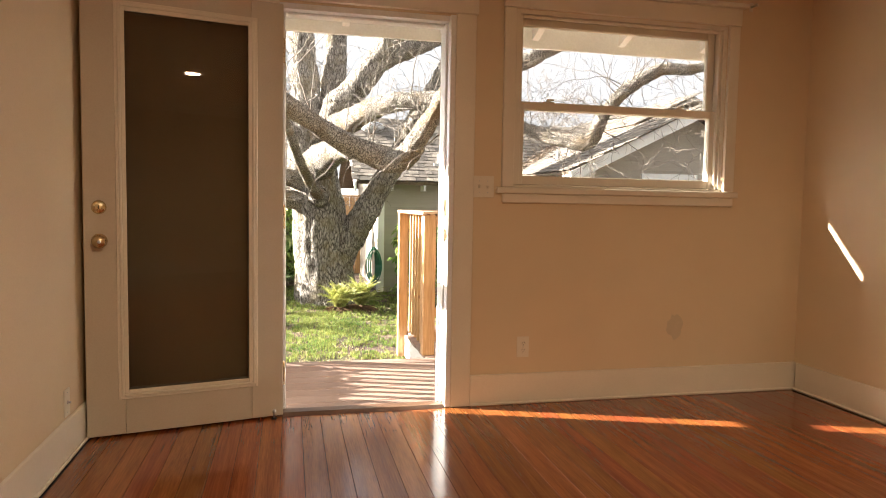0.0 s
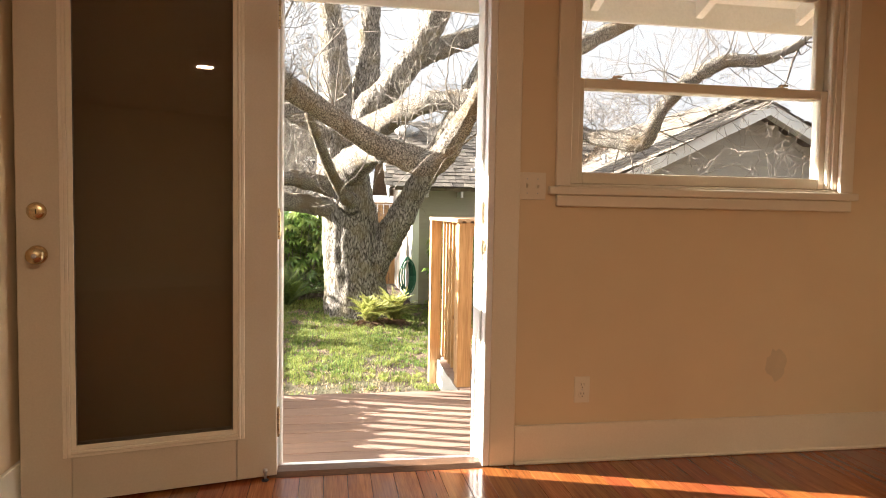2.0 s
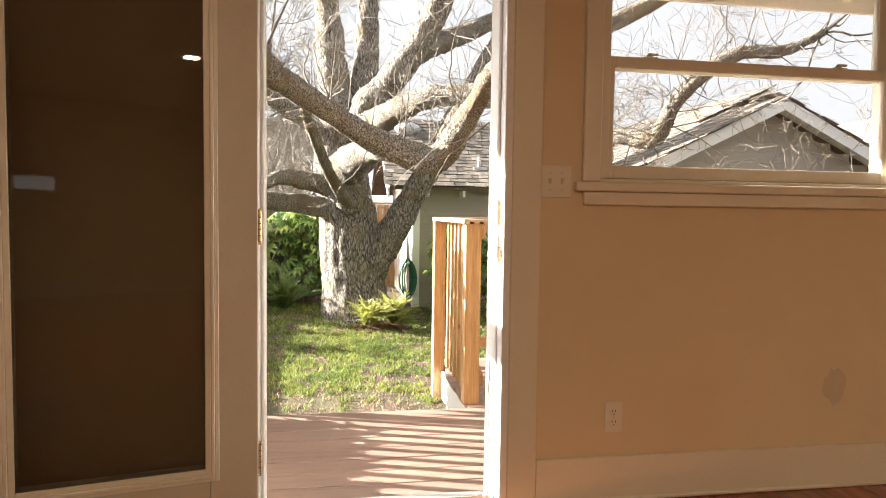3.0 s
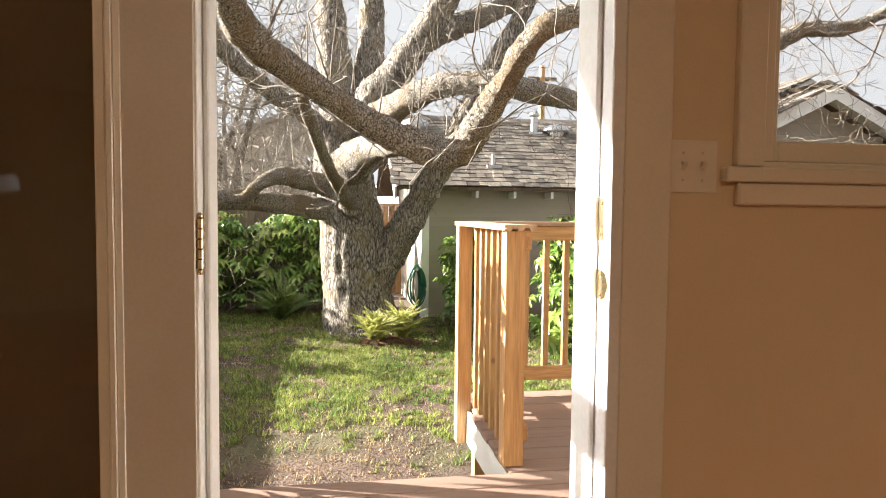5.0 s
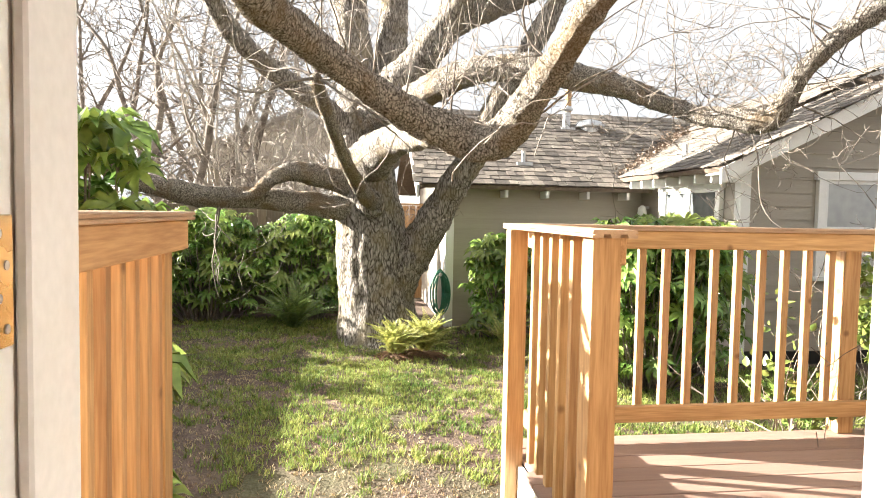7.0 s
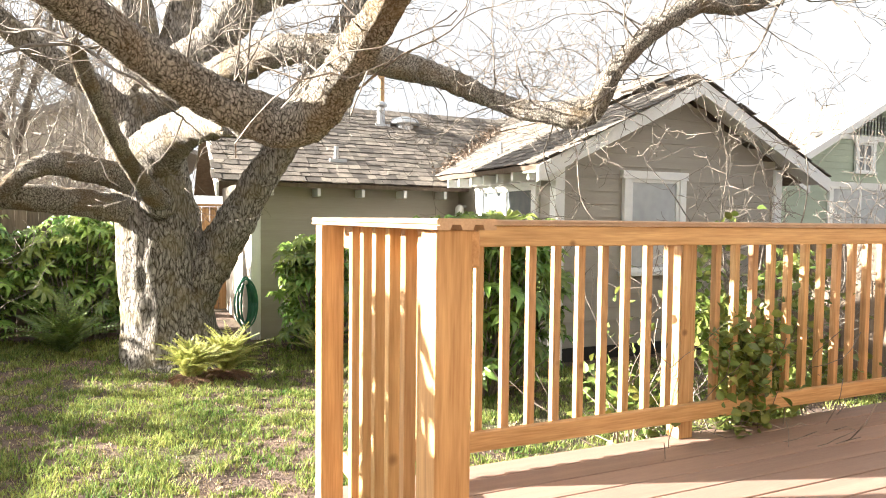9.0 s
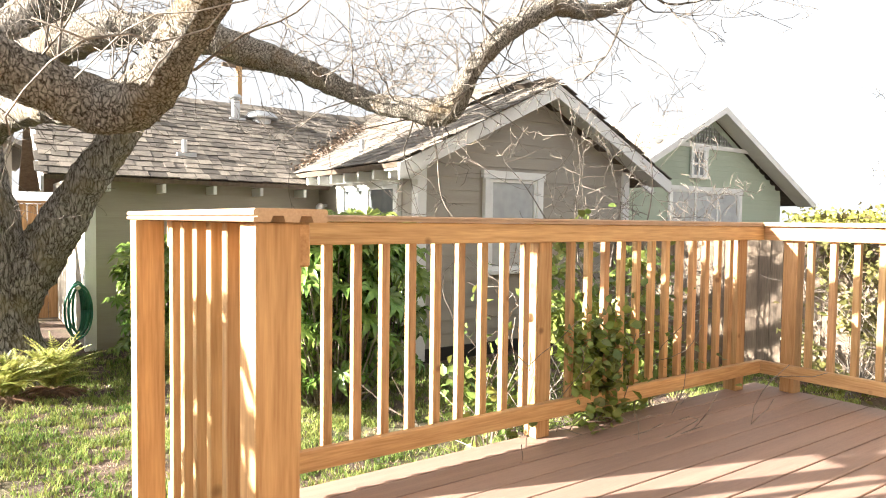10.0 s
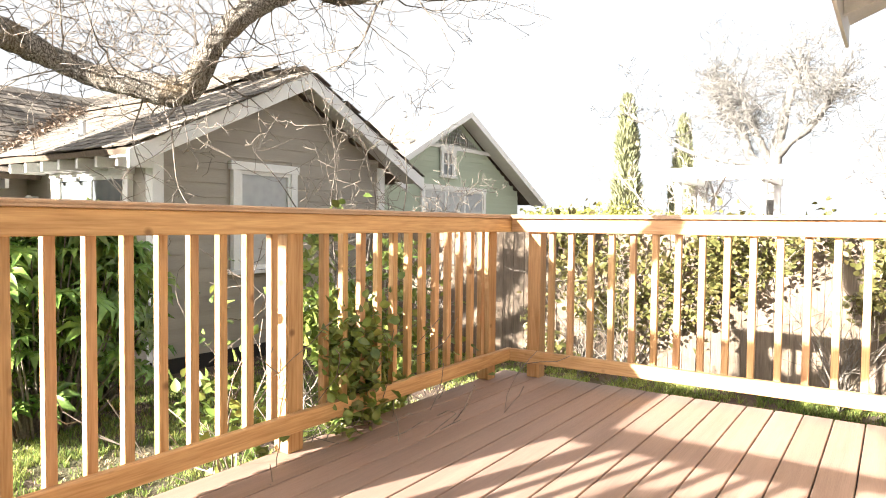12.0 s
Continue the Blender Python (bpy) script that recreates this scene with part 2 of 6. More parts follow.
# ---------------------------------------------------------------- building helpers
def box(bm, x0, x1, y0, y1, z0, z1, bevel=0.0, segments=1):
    """Adds a box, with its edges rounded by bevel."""
    vs = [bm.verts.new((x, y, z)) for x in (x0, x1) for y in (y0, y1) for z in (z0, z1)]
    faces = [bm.faces.new([vs[i] for i in f]) for f in
             ((0, 1, 3, 2), (4, 6, 7, 5), (0, 4, 5, 1), (2, 3, 7, 6), (0, 2, 6, 4), (1, 5, 7, 3))]
    if bevel:
        edges = list({e for f in faces for e in f.edges})
        bmesh.ops.bevel(bm, geom=edges, offset=bevel, segments=segments, affect="EDGES", profile=0.6)
    return bm


def solid(*args, bevel=0.0, segments=1):
    return box(bmesh.new(), *args, bevel=bevel, segments=segments)


def prism(bm, outline, y0, y1, axis="y"):
    """A solid that carries an outline of (u, v) along one axis: y gives (u, y, v), x gives (x, u, v)."""
    put = (lambda u, v, d: (u, d, v)) if axis == "y" else (lambda u, v, d: (d, u, v)) if axis == "x" else (lambda u, v, d: (u, v, d))
    a, b = [bm.verts.new(put(u, v, y0)) for u, v in outline], [bm.verts.new(put(u, v, y1)) for u, v in outline]
    bm.faces.new(a)
    bm.faces.new(b[::-1])
    for i in range(len(a)):
        j = (i + 1) % len(a)
        bm.faces.new((a[j], a[i], b[i], b[j]))
    bmesh.ops.recalc_face_normals(bm, faces=bm.faces[:])
    return bm


def turned(bm, profile, m=Matrix(), steps=20, caps=True):
    """A body of revolution about z from (radius, z) pairs, placed by m."""
    rings = []
    for r, z in profile:
        rings.append([bm.verts.new(m @ Vector((max(r, 0.0004) * math.cos(a), max(r, 0.0004) * math.sin(a), z)))
                      for a in (math.tau * k / steps for k in range(steps))])
    for p, q in zip(rings, rings[1:]):
        for k in range(steps):
            bm.faces.new((p[k], p[(k + 1) % steps], q[(k + 1) % steps], q[k]))
    if caps:
        bm.faces.new(rings[0][::-1])
        bm.faces.new(rings[-1])
    bmesh.ops.recalc_face_normals(bm, faces=bm.faces[:])
    return bm


def linked(name, bm, material, smooth=False):
    me = bpy.data.meshes.new(name)
    bm.to_mesh(me)
    bm.free()
    me.materials.append(material)
    if smooth:
        me.shade_smooth()
    return new(name, me)


def thing(name, label, category, at=(0, 0, 0), group="", kind=""):
    """An Empty that holds the parts of a thing, at its base."""
    ob = new(name)
    ob.empty_display_size = 0.1
    ob.location = at
    return tagged(ob, label, category, group, kind)


def part(name, bm, material, parent, label="", smooth=False, at=None):
    ob = linked(name, bm, material, smooth)
    ob.parent = parent
    if at is not None:
        ob.location = at
    return tagged(ob, label)


def piece(name, me, parent, m):
    """One more object on a shared mesh, as a part."""
    ob = new(name, me)
    ob.parent = parent
    ob.matrix_basis = m
    return ob


def shared(name, bm, material, smooth=False):
    me = bpy.data.meshes.new(name)
    bm.to_mesh(me)
    bm.free()
    me.materials.append(material)
    if smooth:
        me.shade_smooth()
    return me


def structure(name, bm, material, label="", category="", smooth=False):
    return tagged(linked(name, bm, material, smooth), label, category, kind="structure")


def pydata(name, verts, faces, material, smooth=False):
    me = bpy.data.meshes.new(name)
    me.from_pydata(verts, [], faces)
    me.materials.append(material)
    if smooth:
        me.shade_smooth()
    me.update()
    return me

# ---------------------------------------------------------------- the room
WALL, OUT = 3.695, 3.845           # inner and outer face of the wall with the door
LEFT, RIGHT, BACK, CEIL = -0.83, 3.11, -3.2, 2.345
DOOR0, DOOR1, DOOR_H = 0.024, 0.930, 2.075
WIN0, WIN1, WIN_Z0, WIN_Z1 = 1.264, 2.545, 1.195, 2.142
DECK, GROUND = -0.08, -0.68

bm = bmesh.new()
box(bm, LEFT - 0.15, DOOR0, WALL, OUT, GROUND, CEIL + 0.25)
box(bm, DOOR0, DOOR1, WALL, OUT, DOOR_H, CEIL + 0.25)
box(bm, DOOR0, DOOR1, WALL, OUT, GROUND, -0.035)
box(bm, DOOR1, WIN0, WALL, OUT, GROUND, CEIL + 0.25)
box(bm, WIN0, WIN1, WALL, OUT, GROUND, WIN_Z0)
box(bm, WIN0, WIN1, WALL, OUT, WIN_Z1, CEIL + 0.25)
box(bm, WIN1, RIGHT + 0.15, WALL, OUT, GROUND, CEIL + 0.25)
structure("wall_north", bm, PAINT_WALL, "cream painted wall with an open door and a window", "wall")
structure("wall_outer", solid(RIGHT + 0.151, 5.5, WALL, OUT, GROUND, CEIL + 0.25), SIDING, "taupe sided outer wall of the house", "wall")
structure("wall_outer_2", solid(LEFT - 3.2, LEFT - 0.151, WALL, OUT, GROUND, CEIL + 0.25), SIDING, "taupe sided outer wall of the house", "wall")
structure("wall_west", solid(LEFT - 0.15, LEFT, BACK, WALL, -0.2, CEIL + 0.25), PAINT_WALL, "plain cream painted wall beside the open door", "wall")
structure("wall_east", solid(RIGHT, RIGHT + 0.15, BACK, WALL, -0.2, CEIL + 0.25), PAINT_WALL, "plain cream painted wall with a streak of sun", "wall")
bm = bmesh.new()
SX0, SX1, SZ0, SZ1 = -0.32, 0.14, 1.24, 1.46
box(bm, LEFT - 0.15, SX0, BACK - 0.15, BACK, -0.2, CEIL + 0.25)
box(bm, SX1, RIGHT + 0.15, BACK - 0.15, BACK, -0.2, CEIL + 0.25)
box(bm, SX0, SX1, BACK - 0.15, BACK, -0.2, SZ0)
box(bm, SX0, SX1, BACK - 0.15, BACK, SZ1, CEIL + 0.25)
structure("wall_south", bm, PAINT_WALL, "cream painted wall with a small three-pane window", "wall")
structure("ceiling", solid(LEFT, RIGHT, BACK, WALL, CEIL, CEIL + 0.12), PAINT_CEILING, "plain white painted ceiling", "ceiling")
structure("roof", prism(bmesh.new(), [(BACK - 0.6, 2.62), (0.2, 4.1), (OUT + 0.02, 2.66), (OUT + 0.02, 2.55), (0.2, 3.95), (BACK - 0.6, 2.5)], LEFT - 3.5, 5.95, "x"),
          SHINGLE, "shingled roof over the room", "roof")

floor = structure("floor", solid(LEFT, RIGHT, BACK, WALL, -0.15, -0.014), DARK, "varnished red fir plank floor", "floor")


def plain_window(name, x0, x1, z0, z1, y, label):
    w = thing(name, label, "window", (x0, y, z0), kind="structure")
    bm = bmesh.new()
    wd, h = x1 - x0, z1 - z0
    for a in ((0, wd, 0, 0.03), (0, wd, h - 0.03, h), (0, 0.03, 0.03, h - 0.03), (wd - 0.03, wd, 0.03, h - 0.03)):
        box(bm, a[0], a[1], -0.03, 0.03, a[2], a[3], 0.003)
    part("window_frame", bm, PAINT_TRIM, w)
    for k in (1, 2):
        part("muntin", solid(wd * k / 3 - 0.009, wd * k / 3 + 0.009, -0.015, 0.015, 0.03, h - 0.03, bevel=0.002), PAINT_TRIM, w)
    for k in range(3):
        g = part("pane", solid(wd * k / 3 + 0.01, wd * (k + 1) / 3 - 0.01, -0.002, 0.002, 0.03, h - 0.03), GLASS, w)
        g.visible_shadow = False


plain_window("window_2", SX0, SX1, SZ0, SZ1, BACK - 0.07, "small white three-pane window high in the far wall")

# window over the yard: casing, stool, apron, two sashes
win = thing("window_1", "white painted double-hung window with a deep stool and flat casing", "window", (WIN0, WALL, WIN_Z0), kind="structure")
w, h = WIN1 - WIN0, WIN_Z1 - WIN_Z0
part("casing", solid(-0.068, -0.002, -0.022, 0.0, -0.0, h + 0.0, bevel=0.003), PAINT_TRIM, win)
part("casing", solid(w + 0.002, w + 0.070, -0.022, 0.0, -0.0, h + 0.0, bevel=0.003), PAINT_TRIM, win)
part("head_casing", solid(-0.074, w + 0.076, -0.026, 0.0, h + 0.001, h + 0.098, bevel=0.003), PAINT_TRIM, win)
part("head_cap", solid(-0.10, w + 0.10, -0.052, 0.0, h + 0.099, h + 0.124, bevel=0.006, segments=2), PAINT_TRIM, win)
part("stool", solid(-0.098, w + 0.095, -0.032, 0.0, -0.036, -0.002, bevel=0.007, segments=3), PAINT_TRIM, win)
part("window_sill", solid(0.001, w - 0.001, 0.0, 0.19, -0.036, 0.012, bevel=0.004), PAINT_TRIM, win)
part("apron", solid(-0.062, w + 0.07, -0.02, 0.0, -0.086, -0.037, bevel=0.004), PAINT_TRIM, win)
bm = bmesh.new()
box(bm, 0.0, 0.022, 0.001, 0.15, 0.013, h)
box(bm, w - 0.022, w, 0.001, 0.15, 0.013, h)
box(bm, 0.022, w - 0.022, 0.001, 0.15, h - 0.022, h)
part("jamb_liner", bm, PAINT_TRIM, win)
bm = bmesh.new()
for x in (0.023, w - 0.041):
    box(bm, x, x + 0.018, 0.012, 0.034, 0.014, h - 0.024, 0.003)
box(bm, 0.042, w - 0.042, 0.012, 0.034, h - 0.04, h - 0.024, 0.003)
part("stop_bead", bm, PAINT_TRIM, win)


def sash(name, y0, y1, z0, z1, rail0, rail1, label):
    s = 0.045
    bm = bmesh.new()
    a, b = 0.024, w - 0.024
    box(bm, a, a + s, y0, y1, z0, z1, 0.004)
    box(bm, b - s, b, y0, y1, z0, z1, 0.004)
    box(bm, a + s, b - s, y0, y1, z0, z0 + rail0, 0.004)
    box(bm, a + s, b - s, y0, y1, z1 - rail1, z1, 0.004)
    ob = part(name, bm, PAINT_TRIM, win, label)
    g = part("pane", solid(a + s - 0.004, b - s + 0.004, (y0 + y1) / 2 - 0.002, (y0 + y1) / 2 + 0.002, z0 + rail0 - 0.004, z1 - rail1 + 0.004), GLASS, ob)
    g.visible_shadow = False
    return ob


MEET = 0.447
lower = sash("lower_sash", 0.036, 0.074, 0.014, MEET + 0.02, 0.05, 0.042, "white lower sash")
upper = sash("upper_sash", 0.080, 0.118, MEET - 0.02, h - 0.024, 0.042, 0.04, "white upper sash")
for x in (w * 0.17, w * 0.80):
    bm = bmesh.new()
    box(bm, x - 0.03, x + 0.03, 0.052, 0.078, MEET + 0.02, MEET + 0.028, 0.002)
    turned(bm, [(0.011, 0), (0.013, 0.008), (0.008, 0.015)], pose(w * 0 + x, 0.064, MEET + 0.027), 12)
    box(bm, x - 0.004, x + 0.032, 0.056, 0.070, MEET + 0.034, MEET + 0.042, 0.002)
    part("sash_lock", bm, PAINT_TRIM, lower, "painted-over sash lock")
# brackets left over from a curtain rod
for x, y in ((WIN0 - 0.12, 2.262), (WIN1 + 0.145, 2.262)):
    b = thing("curtain_bracket", "small painted curtain rod bracket on the wall", "bracket", (x, WALL, y), "curtain brackets")
    part("plate", solid(-0.012, 0.012, -0.006, -0.0005, -0.025, 0.025, bevel=0.002), PAINT_TRIM, b)
    part("hook", turned(bmesh.new(), [(0.007, 0), (0.007, 0.04), (0.01, 0.046), (0.003, 0.05)], pose(0, -0.005, 0, 90, 0, 0), 12), PAINT_TRIM, b, smooth=True)

# door frame: jambs, stop, casing, threshold
frame_1 = thing("door_frame", "white painted door frame with flat casing and brass plates", "door frame", (0, WALL, 0), kind="structure")
bm = bmesh.new()
box(bm, DOOR1 - 0.03, DOOR1 + 0.0, -0.0245, 0.17, 0.0, DOOR_H, 0.003)
part("jamb", bm, PAINT_OUT, frame_1)
part("jamb", solid(DOOR0, DOOR0 + 0.03, 0.0, 0.17, -0.035, DOOR_H, bevel=0.002), PAINT_OUT, frame_1)
part("head_jamb", solid(DOOR0 + 0.03, DOOR1 - 0.03, 0.0, 0.17, DOOR_H - 0.03, DOOR_H, bevel=0.002), PAINT_OUT, frame_1)
part("stop", solid(DOOR1 - 0.043, DOOR1 - 0.031, 0.033, 0.15, -0.012, DOOR_H - 0.031, bevel=0.003), PAINT_OUT, frame_1)
part("stop", solid(DOOR0 + 0.031, DOOR0 + 0.043, 0.052, 0.15, -0.012, DOOR_H - 0.031, bevel=0.003), PAINT_OUT, frame_1)
part("stop", solid(DOOR0 + 0.046, DOOR1 - 0.046, 0.05, 0.10, DOOR_H - 0.045, DOOR_H - 0.031, bevel=0.003), PAINT_OUT, frame_1)
part("casing", solid(DOOR1 + 0.001, DOOR1 + 0.110, -0.022, -0.0005, 0.0, DOOR_H + 0.01, bevel=0.003), PAINT_TRIM, frame_1)
part("casing", solid(DOOR0 - 0.11, DOOR0 + 0.012, -0.010, -0.0005, 0.0, DOOR_H + 0.01, bevel=0.002), PAINT_TRIM, frame_1)
part("head_casing", solid(DOOR0 - 0.12, DOOR1 + 0.120, -0.026, -0.0005, DOOR_H + 0.011, DOOR_H + 0.12, bevel=0.003), PAINT_TRIM, frame_1)
part("head_cap", solid(DOOR0 - 0.14, DOOR1 + 0.145, -0.045, -0.0005, DOOR_H + 0.121, DOOR_H + 0.145, bevel=0.005), PAINT_TRIM, frame_1)
part("outer_casing", solid(DOOR1 + 0.001, DOOR1 + 0.10, 0.151, 0.172, -0.1, DOOR_H + 0.10, bevel=0.003), PAINT_OUT, frame_1)
part("outer_casing", solid(DOOR0 - 0.10, DOOR0 - 0.001, 0.151, 0.172, -0.1, DOOR_H + 0.10, bevel=0.003), PAINT_OUT, frame_1)
THRESHOLD = surface("worn_dark_oak_threshold", (0.07, 0.035, 0.02), (0.17, 0.09, 0.05), 4, 30, 0.4, 0.1, 0.2, 0.001, (1, 12, 12), each=0.0)
part("threshold", prism(bmesh.new(), [(-0.03, 0.0), (-0.012, 0.016), (0.05, 0.018), (0.05, -0.034), (-0.03, -0.013)], DOOR0 + 0.001, DOOR1 - 0.001, "x"), THRESHOLD, frame_1, "worn dark wood threshold")
part("outer_sill", prism(bmesh.new(), [(0.051, 0.012), (0.20, -0.028), (0.20, -0.05), (0.051, -0.034)], DOOR0 + 0.001, DOOR1 - 0.001, "x"), METAL, frame_1, "pale metal sill")


def strike(z, high, lip):
    """A brass strike let into the jamb: a plate with a bolt hole, two screws, and a lip that curls over the jamb's edge."""
    x = DOOR1 - 0.0305
    bm = bmesh.new()
    outline = [(0.030, z - high), (0.030, z + high), (0.004, z + high)]
    if lip:
        outline += [(-0.012 - 0.008 * math.sin(math.pi * k / 8), z + high * 0.8 - high * 1.6 * k / 8) for k in range(9)]
    outline += [(0.004, z - high)]
    prism(bm, outline, x - 0.0022, x, "x")
    pl = part("strike_plate", bm, BRASS, frame_1, "worn brass strike plate")
    bm = bmesh.new()
    hole = [(0.011 + 0.0075 * (1 if c > 0 else -1) * min(1, abs(c) * 1.6), z + high * 0.42 * q) for c, q in ((math.cos(math.tau * (k + 0.5) / 12), math.sin(math.tau * (k + 0.5) / 12)) for k in range(12))]
    prism(bm, hole, x - 0.0030, x - 0.0024, "x")
    part("strike_hole", bm, THRESHOLD, pl, "bare wood inside the bolt hole")
    for d in (-0.74, 0.74):
        part("screw", turned(bmesh.new(), [(0.0036, 0), (0.0036, 0.0012), (0.001, 0.0016)], pose(x - 0.0022, 0.013, z + high * d, 0, -90, 0), 10), BRASS, pl)


strike(1.074, 0.046, False)
strike(0.930, 0.032, True)


def hinge(parent, x, y, z):
    """Knuckle of five barrels with worn gaps, a pin with ball tips, and a screwed leaf on either side."""
    hg = part("hinge", solid(x - 0.0005, x + 0.0020, y + 0.006, y + 0.040, z - 0.05, z + 0.05, bevel=0.0008), BRASS, parent, "brass butt hinge spotted with paint")
    part("door_side_leaf", solid(x - 0.010, x - 0.0070, y - 0.030, y - 0.006, z - 0.052, z + 0.050, bevel=0.0008), BRASS, hg)
    for k in range(5):
        a = z - 0.05 + k * 0.02
        part("barrel", turned(bmesh.new(), [(0.0060, 0.0006), (0.0074, 0.0018), (0.0074, 0.0180), (0.0060, 0.0192)], pose(x - 0.001, y - 0.004, a), 14), BRASS, hg, smooth=False)
    part("pin", turned(bmesh.new(), [(0.0048, -0.05), (0.0048, 0.05)], pose(x - 0.001, y - 0.004, z), 10), DARK, hg)
    for d in (-1, 1):
        part("pin_tip", turned(bmesh.new(), [(0.005, -0.006), (0.006, -0.002), (0.006, 0.003), (0.002, 0.007)], pose(x - 0.001, y - 0.004, z + d * 0.055), 12), BRASS, hg, smooth=True)
    for k, dz in enumerate((-0.036, -0.012, 0.012, 0.036)):
        part("screw", turned(bmesh.new(), [(0.0038, 0), (0.0038, 0.0012), (0.001, 0.0016)], pose(x + 0.0018, y + (0.018 if k % 2 else 0.029), z + dz, 0, 90, 0), 10), METAL, hg)


for z in (1.84, 1.018, 0.22):
    hinge(frame_1, DOOR0 + 0.0345, 0.0, z)

# door leaf, folded back almost flat against the wall
HINGE = (0.056, 3.660)
door = thing("door_1", "white painted door with one tall glass pane, folded wide open", "door", (HINGE[0], HINGE[1], 0), kind="structure")
door.rotation_euler = (0, 0, math.atan(0.229))
LW, T = 0.881, 0.040               # leaf: width along -x, thickness along +y
GX0, GX1, GZ0, GZ1 = -0.720, -0.156, 0.205, 1.940
bm = bmesh.new()
box(bm, -LW, GX0 - 0.001, 0, T, 0.012, 2.055, 0.003)
box(bm, GX1 + 0.001, 0, 0, T, 0.012, 2.055, 0.003)
box(bm, GX0, GX1, 0, T, 0.012, GZ0 - 0.001, 0.001)
box(bm, GX0, GX1, 0, T, GZ1 + 0.001, 2.055, 0.001)
PAINT_DOOR = surface("cream_door_paint", (0.56, 0.50, 0.40), (0.62, 0.56, 0.455), 1.5, 140, 0.4, 0.08, 0.1, 0.001, each=0.0, stain=(0.50, 0.41, 0.29), stain_size=5, stain_amount=0.15)
leaf = part("door_leaf", bm, PAINT_DOOR, door)
for side, y0, y1 in (("front", -0.014, -0.0005), ("back", T + 0.0005, T + 0.010)):
    bm = bmesh.new()
    for k, (o, i, a, b) in enumerate(((0.030, 0.016, 0.45, 1.0), (0.016, 0.004, 1.0, 1.0), (0.004, -0.014, 0.7, 1.0))):
        d0 = y0 if side == "back" else y1 + (y0 - y1) * a
        d1 = y1 if side == "front" else y0 + (y1 - y0) * a
        for q in ((GX0 - o, GX0 - i, GZ0 - o, GZ1 + o), (GX1 + i, GX1 + o, GZ0 - o, GZ1 + o), (GX0 - i, GX1 + i, GZ0 - o, GZ0 - i), (GX0 - i, GX1 + i, GZ1 + i, GZ1 + o)):
            x0, x1, z0, z1 = min(q[0], q[1]), max(q[0], q[1]), min(q[2], q[3]), max(q[2], q[3])
            box(bm, x0, x1, min(d0, d1), max(d0, d1), z0, z1, 0.002)
    part("glazing_bead", bm, PAINT_TRIM, leaf, "moulded white glazing bead")
g = part("pane", solid(GX0 + 0.001, GX1 - 0.001, T / 2 - 0.003, T / 2 + 0.003, GZ0 + 0.001, GZ1 - 0.001), TINTED, leaf, "tall pane of glass")
kn = part("door_knob", turned(bmesh.new(), [(0.033, 0), (0.033, 0.003), (0.028, 0.008), (0.013, 0.011), (0.011, 0.03), (0.020, 0.036), (0.027, 0.044), (0.029, 0.054), (0.026, 0.064), (0.015, 0.070), (0.003, 0.071)],
                              pose(-0.818, 0, 0.904, 90, 0, 0), 28), BRASS, leaf, "round brass knob", smooth=True)
part("key_button", turned(bmesh.new(), [(0.008, 0), (0.008, 0.003), (0.004, 0.004)], pose(-0.818, -0.0705, 0.904, 90, 0, 0), 16), METAL, kn, smooth=True)
db = part("deadbolt", turned(bmesh.new(), [(0.031, 0), (0.031, 0.006), (0.026, 0.016), (0.020, 0.019), (0.003, 0.0195)], pose(-0.818, 0, 1.055, 90, 0, 0), 28), BRASS, leaf, "round brass deadbolt", smooth=True)
part("keyhole", solid(-0.8195, -0.8165, -0.0205, -0.0197, 1.047, 1.063), DARK, db)
part("sweep", solid(-LW + 0.002, -0.002, T + 0.0005, T + 0.012, 0.006, 0.045, bevel=0.002), DARK, leaf, "dark rubber sweep")
# hook of the spring stop at the foot of the jamb
stp = thing("door_stop", "small tarnished metal door stop on the floor by the hinge", "door stop", (0.012, WALL - 0.055, 0.0))
part("foot", turned(bmesh.new(), [(0.014, 0), (0.014, 0.004), (0.006, 0.007)], Matrix(), 14), DARK, stp)
part("stem", turned(bmesh.new(), [(0.005, 0.006), (0.005, 0.03), (0.009, 0.032), (0.009, 0.045), (0.004, 0.048)], Matrix(), 14), METAL, stp, smooth=True)

# baseboards with a quarter-round shoe
def baseboard(x0, y0, x1, y1, nx, ny):
    """Along a wall from one point to the other, standing out by (nx, ny)."""
    bb = thing("baseboard", "tall flat white painted baseboard with a small shoe moulding", "baseboard", kind="structure")
    t, s = 0.017, 0.030
    bm = bmesh.new()
    box(bm, min(x0, x1, x0 + nx * t), max(x0, x1, x0 + nx * t), min(y0, y1, y0 + ny * t), max(y0, y1, y0 + ny * t), 0.0, 0.168, 0.003)
    part("board", bm, PAINT_TRIM, bb)
    bm = bmesh.new()
    box(bm, min(x0 + nx * (t + 0.0005), x1 + nx * (t + 0.0005), x0 + nx * s), max(x0 + nx * (t + 0.0005), x1 + nx * (t + 0.0005), x0 + nx * s),
        min(y0 + ny * (t + 0.0005), y1 + ny * (t + 0.0005), y0 + ny * s), max(y0 + ny * (t + 0.0005), y1 + ny * (t + 0.0005), y0 + ny * s), 0.0, 0.016, 0.005)
    part("shoe", bm, PAINT_TRIM, bb)


